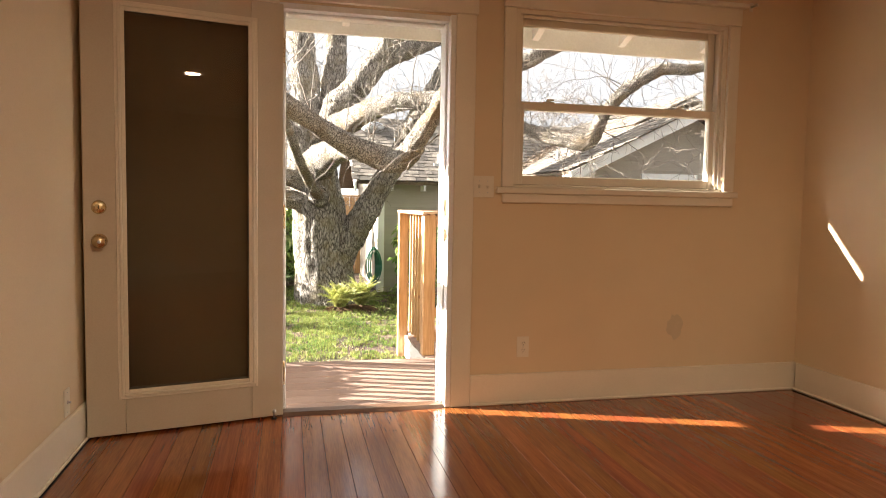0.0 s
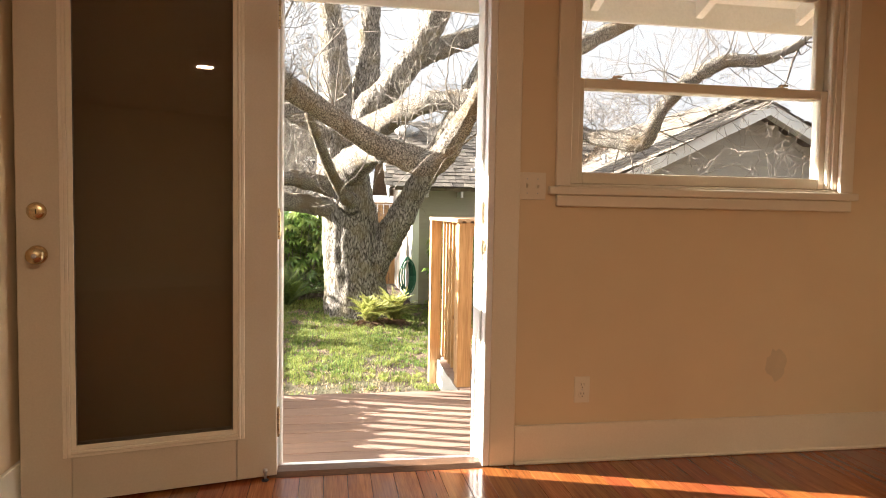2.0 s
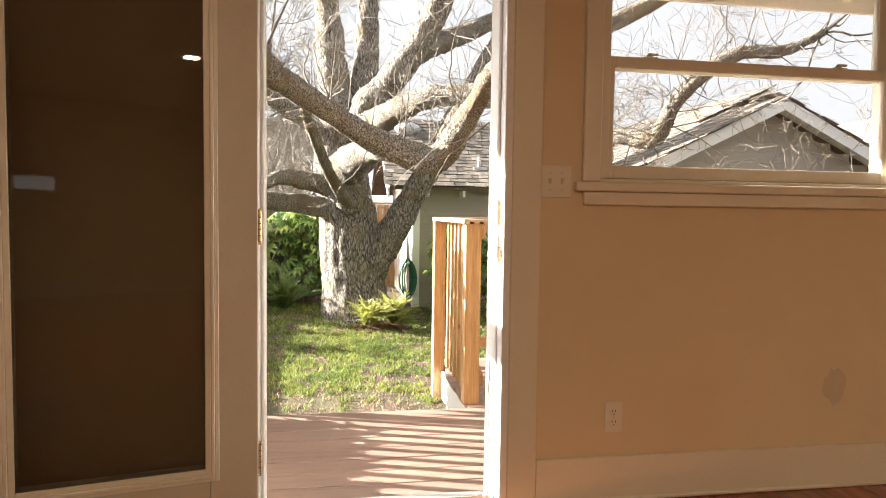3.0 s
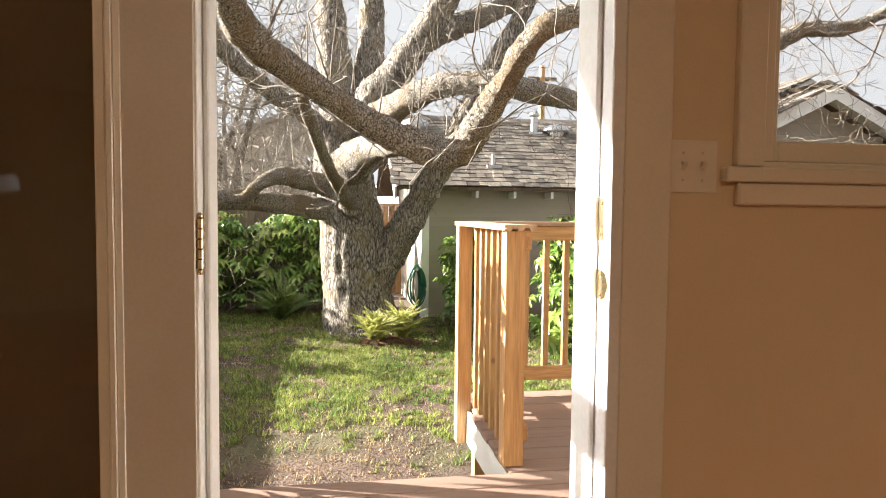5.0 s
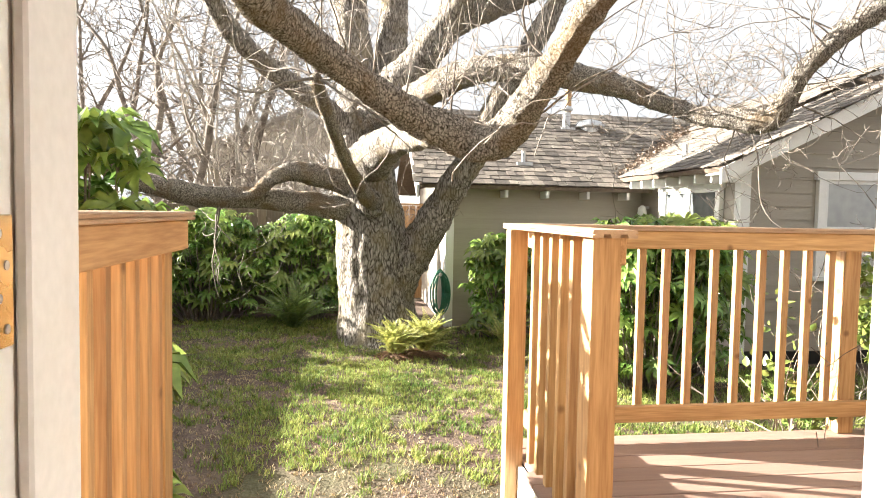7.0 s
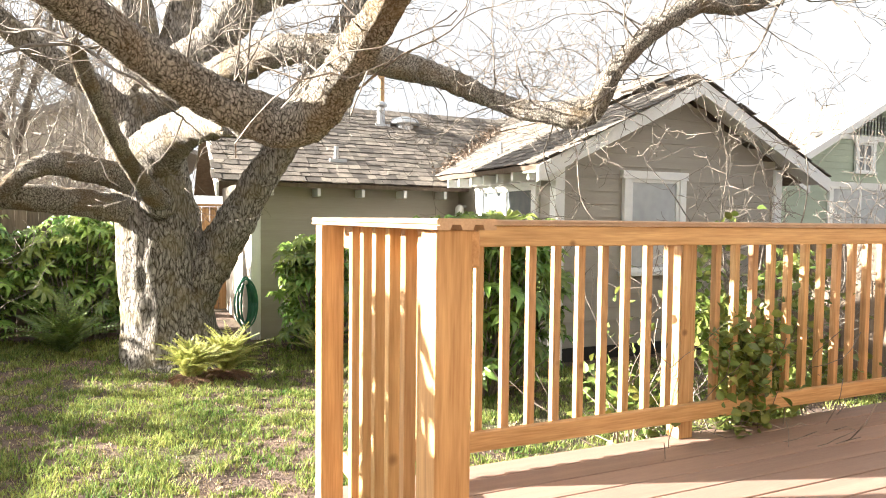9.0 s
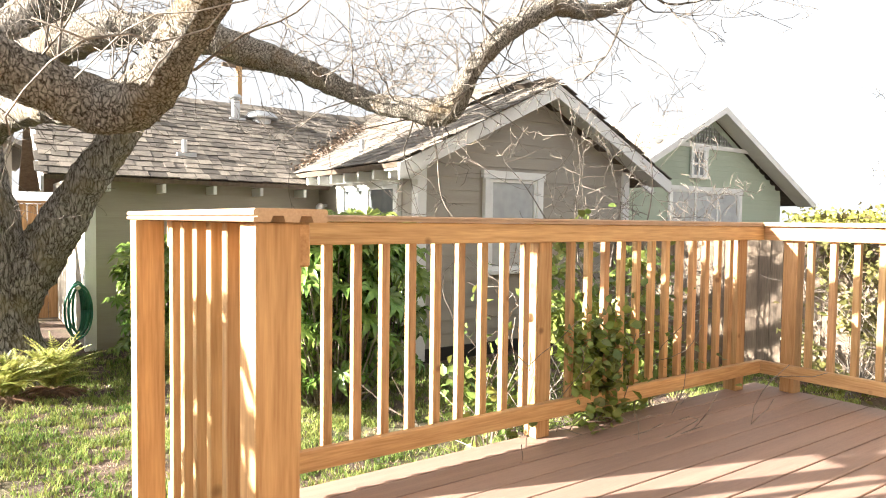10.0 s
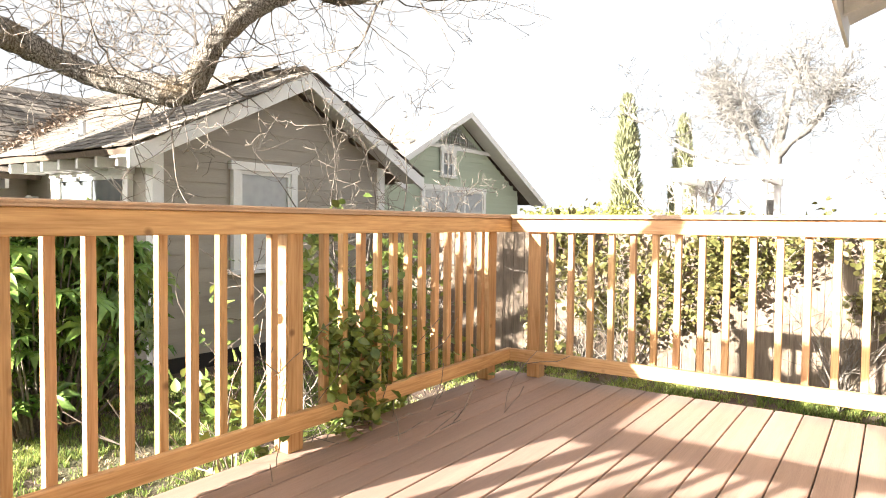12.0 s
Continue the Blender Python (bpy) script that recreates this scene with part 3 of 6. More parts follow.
baseboard(DOOR1 + 0.112, WALL - 0.0005, RIGHT, WALL - 0.0005, 0, -1)
baseboard(RIGHT - 0.0005, BACK, RIGHT - 0.0005, WALL - 0.032, -1, 0)
baseboard(LEFT + 0.0005, BACK, LEFT + 0.0005, WALL - 0.02, 1, 0)
baseboard(LEFT + 0.02, BACK + 0.0005, RIGHT - 0.02, BACK + 0.0005, 0, 1)


def wall_plate(name, label, category, m, wd, ht):
    p = thing(name, label, category)
    p.matrix_basis = m
    part("plate", solid(-wd / 2, wd / 2, -0.006, -0.0005, -ht / 2, ht / 2, bevel=0.0025, segments=2), PLASTIC, p)
    return p


out1 = wall_plate("wall_outlet", "ivory double socket outlet low on the cream wall", "outlet", pose(1.345, WALL, 0.315), 0.07, 0.115)
for dz in (-0.02, 0.02):
    f = part("socket", turned(bmesh.new(), [(0.0165, 0), (0.0165, 0.002), (0.015, 0.003), (0.001, 0.003)], pose(0, -0.0058, dz, 90, 0, 0), 24), PLASTIC, out1)
    for q in ((-0.0075, -0.0055, 0.0, 0.009), (0.0055, 0.0075, 0.0, 0.008), (-0.002, 0.002, -0.0105, -0.006)):
        part("slot", solid(q[0], q[1], -0.0097, -0.0085, dz + q[2], dz + q[3]), DARK, f)
part("screw", turned(bmesh.new(), [(0.003, 0), (0.003, 0.0015), (0.001, 0.002)], pose(0, -0.0058, 0, 90, 0, 0), 10), METAL, out1)
sw = wall_plate("light_switch", "ivory two-gang switch plate beside the window", "switch", pose(1.098, WALL, 1.192), 0.118, 0.115)
for dx in (-0.023, 0.023):
    part("toggle", prism(bmesh.new(), [(-0.006, -0.009), (-0.018, 0.006), (-0.014, 0.012), (-0.006, 0.009)], dx - 0.0045, dx + 0.0045, "x"), PLASTIC, sw)
    for dz in (-0.03, 0.03):
        part("screw", turned(bmesh.new(), [(0.0028, 0), (0.0028, 0.0012), (0.001, 0.0018)], pose(dx, -0.0058, dz, 90, 0, 0), 10), METAL, sw)
jack = wall_plate("cable_plate", "ivory wall plate with a threaded cable jack", "wall plate", pose(LEFT, 3.276, 0.235, 0, 0, 90), 0.07, 0.115)
part("jack", turned(bmesh.new(), [(0.008, 0), (0.008, 0.003), (0.0048, 0.0035), (0.0048, 0.014), (0.002, 0.0142)], pose(0, -0.0058, 0, 90, 0, 0), 12), METAL, jack)
for dz in (-0.042, 0.042):
    part("screw", turned(bmesh.new(), [(0.0028, 0), (0.0028, 0.0012), (0.001, 0.0018)], pose(0, -0.0058, dz, 90, 0, 0), 10), METAL, jack)

# uneven dab of touch-up paint
r = random.Random(7)
bm = bmesh.new()
ring = [bm.verts.new((2.283 + math.cos(a) * (0.052 + r.uniform(-0.012, 0.012)), WALL - 0.0012, 0.406 + math.sin(a) * (0.075 + r.uniform(-0.016, 0.016)))) for a in (math.tau * k / 18 for k in range(18))]
bm.faces.new(ring)
TOUCH_UP = surface("darker_touch_up_paint", (0.57, 0.47, 0.33), (0.64, 0.54, 0.385), 14, 200, 0.6, 0.05, 0.1, 0.001, each=0.0)
tagged(linked("paint_patch", bm, TOUCH_UP), "darker dab of touch-up paint on the cream wall", "paint patch", kind="structure")

# recessed ceiling lamp
lamp = thing("ceiling_light", "lit warm recessed downlight with a white trim ring", "lamp", (0.82, 0.0, CEIL))
LIT = bpy.data.materials.new("warm_lit_lens")
LIT.use_nodes = True
LIT.node_tree.nodes["Principled BSDF"].inputs["Emission Color"].default_value = (1.0, 0.62, 0.28, 1)
LIT.node_tree.nodes["Principled BSDF"].inputs["Emission Strength"].default_value = 5.0
part("trim_ring", turned(bmesh.new(), [(0.072, -0.004), (0.095, -0.006), (0.098, -0.001), (0.072, -0.0005)], Matrix(), 32, False), PAINT_CEILING, lamp, smooth=True)
part("lens", turned(bmesh.new(), [(0.070, -0.003), (0.070, -0.0005)], Matrix(), 32), LIT, lamp, "glowing lens")

# own eaves: sloped white boards, rafter tails and a fascia board
eave = thing("eave", "white painted eave with rafter tails and a fascia board", "eave", kind="structure")
EAVE_Y, EAVE_Z, SLOPE = 4.475, 2.13, 0.42
part("soffit", prism(bmesh.new(), [(OUT + 0.001, EAVE_Z + 0.14 + (EAVE_Y - OUT) * SLOPE), (EAVE_Y, EAVE_Z + 0.14), (EAVE_Y, EAVE_Z + 0.19), (OUT + 0.001, EAVE_Z + 0.19 + (EAVE_Y - OUT) * SLOPE)], LEFT - 3.5, 5.95, "x"),
     PAINT_OUT, eave)
part("fascia", solid(LEFT - 3.5, 5.95, EAVE_Y, EAVE_Y + 0.022, EAVE_Z, EAVE_Z + 0.20, bevel=0.003), PAINT_OUT, eave)
for k in range(12):
    x = 0.422 + (k - 3) * 0.62
    part("rafter_tail", prism(bmesh.new(), [(OUT + 0.001, EAVE_Z + 0.139 + (EAVE_Y - OUT) * SLOPE), (EAVE_Y - 0.001, EAVE_Z + 0.139), (EAVE_Y - 0.001, EAVE_Z + 0.05), (OUT + 0.001, EAVE_Z + 0.02 + (EAVE_Y - OUT) * SLOPE)],
                              x - 0.022, x + 0.022, "x"), PAINT_OUT, eave)

# ---------------------------------------------------------------- deck and railings
STOOP_EDGE, DECK_EDGE, DECK_X0, DECK_X1 = 5.225, 6.53, 1.110, 5.10
PITCH = 0.1475
deck = structure("deck", solid(-0.18, DECK_X1 - 0.03, OUT + 0.001, STOOP_EDGE - 0.04, DECK - 0.16, DECK - 0.045), DARK, "brown composite deck boards running along the house", "deck")
part("joists", solid(DECK_X0 + 0.03, DECK_X1 - 0.03, STOOP_EDGE - 0.039, DECK_EDGE - 0.03, DECK - 0.16, DECK - 0.045), DARK, deck)
part("skirt", solid(-0.2, DECK_X0 - 0.002, STOOP_EDGE - 0.038, STOOP_EDGE - 0.015, DECK - 0.22, DECK - 0.028, bevel=0.002), PAINT_OUT, deck, "white painted skirt board")
part("skirt", solid(DECK_X0 + 0.004, DECK_X0 + 0.028, STOOP_EDGE - 0.038, 6.198, DECK - 0.22, DECK - 0.028, bevel=0.002), PAINT_OUT, deck, "white painted skirt board")
part("skirt", solid(DECK_X0 + 0.029, DECK_X1, DECK_EDGE - 0.028, DECK_EDGE - 0.005, DECK - 0.22, DECK - 0.028, bevel=0.002), CEDAR["x"], deck)
for x in (0.1, 1.25, 3.0, 5.0):
    for y in ((4.95,) if x < 1 else (5.6, 6.43)):
        part("pier", solid(x - 0.045, x + 0.045, y - 0.045, y + 0.045, GROUND - 0.05, DECK - 0.161, bevel=0.004), CEDAR["z"], deck)


def rail_cap(name, parent, x0, x1, y0, y1, z, along):
    """A grooved composite board: rounded top edges, a slot along each side, two channels underneath."""
    h, wd = 0.026, (x1 - x0 if along == "y" else y1 - y0)
    prof = [(0, 0.002), (0.003, 0), (wd * .22, 0), (wd * .25, 0.012), (wd * .39, 0.012), (wd * .42, 0), (wd * .60, 0), (wd * .63, 0.012), (wd * .77, 0.012), (wd * .80, 0), (wd - 0.003, 0), (wd, 0.002),
            (wd, 0.010), (wd - 0.008, 0.010), (wd - 0.008, 0.014), (wd, 0.014), (wd, h - 0.004), (wd - 0.004, h), (0.004, h), (0, h - 0.004), (0, 0.014), (0.008, 0.014), (0.008, 0.010), (0, 0.010)]
    o = (x0, z) if along == "y" else (y0, z)
    return part(name, prism(bmesh.new(), [(o[0] + u, o[1] + v) for u, v in prof], *((y0, y1, "y") if along == "y" else (x0, x1, "x"))), CAP, parent, "grooved composite cap board")


CAP = surface("tan_composite_cap", (0.34, 0.22, 0.14), (0.46, 0.32, 0.21), 3.0, 50, 0.5, 0.1, 0.15, 0.001, (4, 4, 4), each=0.05)
BAL = shared("baluster", solid(-0.0185, 0.0185, -0.0185, 0.0185, 0, 1, bevel=0.0025), CEDAR["z"])


def post(parent, x, y, z0, z1, s=0.092):
    return part("post", solid(x - s / 2, x + s / 2, y - s / 2, y + s / 2, z0, z1, bevel=0.005, segments=2), CEDAR["z"], parent)


TOP = 1.008                         # underside of the caps
# long rail, parallel to the house
lr = thing("deck_railing", "cedar deck railing with square balusters, parallel to the house", "railing", (DECK_X0, 6.43, DECK), "deck railings")


def at_world(ob_parent, ob):
    ob.matrix_parent_inverse = Matrix.Translation(-Vector(ob_parent.location))
    return ob


for ob in (part("top_rail", solid(1.215, 4.995, 6.385, 6.423, TOP - 0.092, TOP - 0.001, bevel=0.004), CEDAR["x"], lr),
           part("bottom_rail", solid(1.215, 4.995, 6.385, 6.423, 0.022, 0.106, bevel=0.004), CEDAR["x"], lr),
           rail_cap("cap", lr, 1.215, 4.925, 6.372, 6.512, TOP, "x")):
    at_world(lr, ob)
for x, z0 in ((3.002, DECK), (4.785, DECK)):
    at_world(lr, post(lr, x, 6.470, z0, TOP - 0.001))
xs = [1.273 + 0.1338 * k for k in range(13)] + [3.198 + 0.1325 * k for k in range(12)]
for x in xs:
    ob = piece("baluster", BAL, lr, Matrix.Translation((x, 6.442, 0.012)) @ Matrix.Diagonal((1, 1, TOP - 0.014, 1)))
    at_world(lr, ob)

# side rail, running back to the house
sr = thing("deck_railing", "cedar deck railing with square balusters, running back to the house", "railing", (5.04, 5.2, DECK), "deck railings")
for ob in (part("top_rail", solid(4.958, 4.996, 3.86, 6.384, TOP - 0.092, TOP - 0.001, bevel=0.004), CEDAR["y"], sr),
           part("bottom_rail", solid(4.958, 4.996, 3.86, 6.384, 0.022, 0.106, bevel=0.004), CEDAR["y"], sr),
           rail_cap("cap", sr, 4.927, 5.075, 3.86, 6.512, TOP, "y")):
    at_world(sr, ob)
for y in (6.225, 3.92):
    at_world(sr, post(sr, 5.045, y, DECK, TOP - 0.001))
for k in range(16):
    y = 6.10 - 0.1385 * k
    if y > 4.0:
        at_world(sr, piece("baluster", BAL, sr, Matrix.Translation((5.016, y, 0.012)) @ Matrix.Diagonal((1, 1, TOP - 0.014, 1))))

# short return beside the open side of the stoop
rt = thing("deck_railing", "short cedar return railing with close balusters and a grooved cap", "railing", (1.11, 5.8, DECK), "deck railings")
for ob in (rail_cap("cap", rt, 1.064, 1.212, 5.175, 6.400, TOP, "y"),
           part("top_rail", solid(1.1855, 1.2140, 5.260, 6.384, TOP - 0.092, TOP - 0.001, bevel=0.004), CEDAR["y"], rt),
           part("bottom_rail", solid(1.1855, 1.2140, 5.270, 6.384, 0.022, 0.106, bevel=0.004), CEDAR["y"], rt)):
    at_world(rt, ob)
at_world(rt, post(rt, 1.137, 5.286, DECK, TOP - 0.001, 0.094))
at_world(rt, part("post", solid(1.054, 1.138, 6.200, 6.290, -0.305, TOP - 0.001, bevel=0.005, segments=2), CEDAR["z"], rt))
for k in range(6):
    at_world(rt, piece("baluster", BAL, rt, Matrix.Translation((1.150, 5.44 + 0.131 * k, -0.055)) @ Matrix.Diagonal((1, 1, TOP + 0.053, 1))))

# railing on the other side of the stoop
sl = thing("deck_railing", "cedar stoop railing with wide cap and close balusters", "railing", (-0.26, 4.6, DECK), "deck railings")
for ob in (rail_cap("cap", sl, -0.335, -0.185, 3.87, 5.46, 1.040, "y"),
           part("top_rail", solid(-0.238, -0.200, 3.87, 5.43, 0.946, 1.039, bevel=0.004), CEDAR["y"], sl),
           part("bottom_rail", solid(-0.238, -0.200, 3.87, 5.44, -0.175, -0.085, bevel=0.004), CEDAR["y"], sl)):
    at_world(sl, ob)
at_world(sl, part("post", solid(-0.33, -0.242, 5.31, 5.40, GROUND - 0.02, 1.039, bevel=0.005, segments=2), CEDAR["z"], sl))
for k in range(11):
    at_world(sl, piece("baluster", BAL, sl, Matrix.Translation((-0.2575, 4.17 + 0.1085 * k, -0.17)) @ Matrix.Diagonal((1, 1, 1.205, 1))))

# ---------------------------------------------------------------- ground and lawn
def lawn_height(x, y):
    fade = 1.0 if -12 < x < 14 and 4 < y < 20 else 0.0
    return GROUND + fade * (0.035 * noise.noise((x * 0.5, y * 0.5, 3.1)) + 0.012 * noise.noise((x * 2.3, y * 2.3, 7.7)))


gx = [-600, -200, -60, -25] + [-12 + 0.25 * i for i in range(105)] + [20, 30, 60, 200, 600]
gy = [-600, -100, -20] + [3.0 + 0.25 * i for i in range(70)] + [24, 30, 40, 70, 200, 800]
verts = [(x, y, lawn_height(x, y)) for y in gy for x in gx]
n = len(gx)
faces = [(j * n + i, j * n + i + 1, (j + 1) * n + i + 1, (j + 1) * n + i) for j in range(len(gy) - 1) for i in range(n - 1)]
tagged(new("ground", pydata("ground", verts, faces, SOIL, True)), "bare brown soil under a patchy lawn", "ground", kind="structure")


def bare(x, y):
    """How bare the lawn is: trodden soil by the stoop and towards the fence, tufts elsewhere."""
    worn = max(0.0, 1.0 - math.hypot((x - 0.1) / 1.9, (y - 6.1) / 1.9)) + max(0.0, 1.0 - math.hypot((x + 2.6) / 2.2, (y - 8.2) / 2.6))
    return worn * 1.1 + 0.5 * noise.noise((x * 0.9, y * 0.9, 1.3)) + 0.62 * noise.noise((x * 3.1, y * 3.1, 5.0)) + 0.75 * noise.noise((x * 8.0, y * 8.0, 2.0))


def blades(name, count, area, tall, material, label, keep, seed, category="grass"):
    r = random.Random(seed)
    v, f = [], []
    made = 0
    while made < count:
        x, y = r.uniform(area[0], area[1]), r.uniform(area[2], area[3])
        if not keep(x, y, r):
            made += 0.15
            continue
        made += 1
        z = lawn_height(x, y)
        for _ in range(4):
            a, h = r.uniform(0, math.tau), r.uniform(*tall)
            px, py = x + r.gauss(0, 0.014), y + r.gauss(0, 0.014)
            lx, ly = math.cos(a) * h * r.uniform(0.2, 1.3), math.sin(a) * h * r.uniform(0.2, 1.3)
            wx, wy = -math.sin(a) * 0.0035, math.cos(a) * 0.0035
            i = len(v)
            v += [(px - wx, py - wy, z - 0.005), (px + wx, py + wy, z - 0.005), (px + lx * 0.45 + wx * 0.8, py + ly * 0.45 + wy * 0.8, z + h * 0.62),
                  (px + lx * 0.45 - wx * 0.8, py + ly * 0.45 - wy * 0.8, z + h * 0.62), (px + lx, py + ly, z + h)]
            f += [(i, i + 1, i + 2, i + 3), (i + 3, i + 2, i + 4)]
    return tagged(new(name, pydata(name, v, f, material)), label, category, kind="stuff")


def off_deck(x, y):
    return not (x > 0.97 and y < 6.82 + 0.2 * noise.noise((x * 2.1, 3.0, 1.0))) and not (x > 4.7 and y > 10.3) and y > 5.0 and not (x > 1.5 and y > 13.1)


blades("grass", 52000, (-4.5, 8.0, 5.2, 14.3), (0.015, 0.055), GRASS, "patchy green winter lawn with bare spots",
       lambda x, y, r: off_deck(x, y) and bare(x, y) < r.uniform(-0.12, 0.18), 11)
blades("grass", 9000, (5.2, 8.0, 2.0, 6.6), (0.03, 0.07), GRASS, "thin grass between deck and fence",
       lambda x, y, r: bare(x, y) < r.uniform(-0.2, 0.35), 12)
blades("dry_grass", 15000, (-4.5, 8.0, 5.2, 13.0), (0.006, 0.026), DRY, "dry straw-coloured litter in the lawn",
       lambda x, y, r: off_deck(x, y) and bare(x, y) > r.uniform(-0.5, 0.45), 13)
blades("tall_grass", 5200, (-4.5, 6.5, 5.6, 14.0), (0.045, 0.105), GRASS, "longer lush grass tufts in the lawn",
       lambda x, y, r: off_deck(x, y) and noise.noise((x * 3.6, y * 3.6, 9.0)) + 0.25 * noise.noise((x * 13, y * 13, 4.0)) > 0.34 - 0.03 * (y - 6) and bare(x, y) < 0.25, 15)
v, f = [], []
r = random.Random(14)
for _ in range(12000):
    x, y = r.uniform(-4, 7.8), r.uniform(5.2, 12)
    if not off_deck(x, y) or bare(x, y) < 0.0:
        continue
    s, a, z = r.uniform(0.004, 0.020) * r.uniform(0.5, 1.0), r.uniform(0, 6.28), lawn_height(x, y)
    i = len(v)
    for k in range(4):
        v.append((x + s * math.cos(a + k * 1.57), y + s * math.sin(a + k * 1.57) * r.uniform(0.6, 1), z + r.uniform(-0.002, 0.005)))
    v.append((x, y, z + s * r.uniform(0.3, 0.7)))
    f += [(i + k, i + (k + 1) % 4, i + 4) for k in range(4)]
CLOD = surface("soil_clod", (0.07, 0.042, 0.028), (0.20, 0.13, 0.09), 3, 40, 0.95, 0.03, 0.0, each=0.35)
tagged(new("soil_clods", pydata("soil_clods", v, f, CLOD)), "loose brown clods and bark crumbs on the soil", "soil", kind="stuff")


# ---------------------------------------------------------------- trees
def smooth_path(pts, per=6):
    """Points and radii along a smooth curve through (x, y, z, radius)."""
    p = [np.array(q, float) for q in pts]
    p = [2 * p[0] - p[1]] + p + [2 * p[-1] - p[-2]]
    out = []
    for i in range(1, len(p) - 2):
        for k in range(per):
            t = k / per
            out.append(0.5 * (2 * p[i] + (p[i + 1] - p[i - 1]) * t + (2 * p[i - 1] - 5 * p[i] + 4 * p[i + 1] - p[i + 2]) * t * t + (3 * p[i] - p[i - 1] - 3 * p[i + 1] + p[i + 2]) * t ** 3))
    out.append(p[-2])
    return out


def tube(pts, sides, rough=0.0, seed=0.0, furrow=0):
    """Verts and faces of a tapered limb; rough shifts its surface, furrow ridges it lengthwise."""
    v, f = [], []
    up = Vector((0.13, 0.21, 1)).normalized()
    n = len(pts)
    side = None
    for i, q in enumerate(pts):
        c = Vector(q[:3])
        d = (Vector(pts[min(i + 1, n - 1)][:3]) - Vector(pts[max(i - 1, 0)][:3])).normalized()
        if side is None:
            side = d.cross(up if abs(d.dot(up)) < 0.9 else Vector((1, 0, 0))).normalized()
        side = (side - d * side.dot(d)).normalized()
        other = d.cross(side)
        for k in range(sides):
            a = math.tau * k / sides
            w = side * math.cos(a) + other * math.sin(a)
            rad = q[3]
            if rough:
                s = c + w * rad
                rad *= 1 + rough * (noise.noise(s * 2.2 + Vector((seed, 0, 0))) + 0.6 * noise.noise(s * 6.5) + 0.42 * noise.noise(s * 17.0) + 0.22 * noise.noise(s * 33.0))
                if furrow:
                    wob = 1.6 * noise.noise(s * 1.7 + Vector((0, seed, 0)))
                    rad += 0.019 * (1 if furrow > 1 else 0.4) * (abs(math.sin(a * 8 + wob * 2.6 + s.z * 0.6)) * 2 - 1) + 0.010 * noise.noise(Vector((s.x * 14, s.y * 14, s.z * 5)))
            v.append(tuple(c + w * max(rad, 0.001)))
    for i in range(n - 1):
        for k in range(sides):
            a, b = i * sides + k, i * sides + (k + 1) % sides
            f.append((a, b, b + sides, a + sides))
    f.append(tuple(range(sides))[::-1])
    f.append(tuple(range((n - 1) * sides, n * sides)))
    return v, f


def limb(name, pts, parent, material=None, sides=20, per=8, rough=0.10, furrow=1, label="", seed=0.0):
    v, f = tube(smooth_path(pts, per), sides, rough, seed, furrow)
    ob = new(name, pydata(name, v, f, material or BARK, True))
    ob.parent = parent
    return tagged(ob, label)


def grow(v, f, r, start, way, length, radius, depth, droop=0.0, kink=0.35, least=0.0026):
    """A crooked twig with forks, as three-sided tubes."""
    n = max(3, int(length / 0.09))
    p, d = Vector(start), Vector(way).normalized()
    pts = []
    for i in range(n + 1):
        t = i / n
        pts.append((p.x, p.y, p.z, max(radius * (1 - 0.8 * t), least)))
        if depth and i > 0 and r.random() < 0.55 * min(1.0, 5.0 / n):
            side = Vector((r.gauss(0, 1), r.gauss(0, 1), r.gauss(0.15, 0.8))).normalized()
            grow(v, f, r, p, d * 0.7 + side * 0.8, length * r.uniform(0.3, 0.62), radius * (1 - 0.7 * t) * 0.66, depth - 1, droop, kink, least)
        d = (d + Vector((r.gauss(0, kink), r.gauss(0, kink), r.gauss(0.04 - droop, kink))) * 0.55).normalized()
        p = p + d * (length / n)
    tv, tf = tube(pts, 3)
    o = len(v)
    v += tv
    f += [tuple(q + o for q in g) for g in tf]


oak = thing("old_tree", "huge old bare tree with grey furrowed bark and sprawling limbs", "tree", (0.75, 12.35, GROUND))


def oak_part(name, pts, **kw):
    ob = limb(name, pts, oak, **kw)
    ob.matrix_parent_inverse = Matrix.Translation((-0.75, -12.35, -GROUND))
    return ob


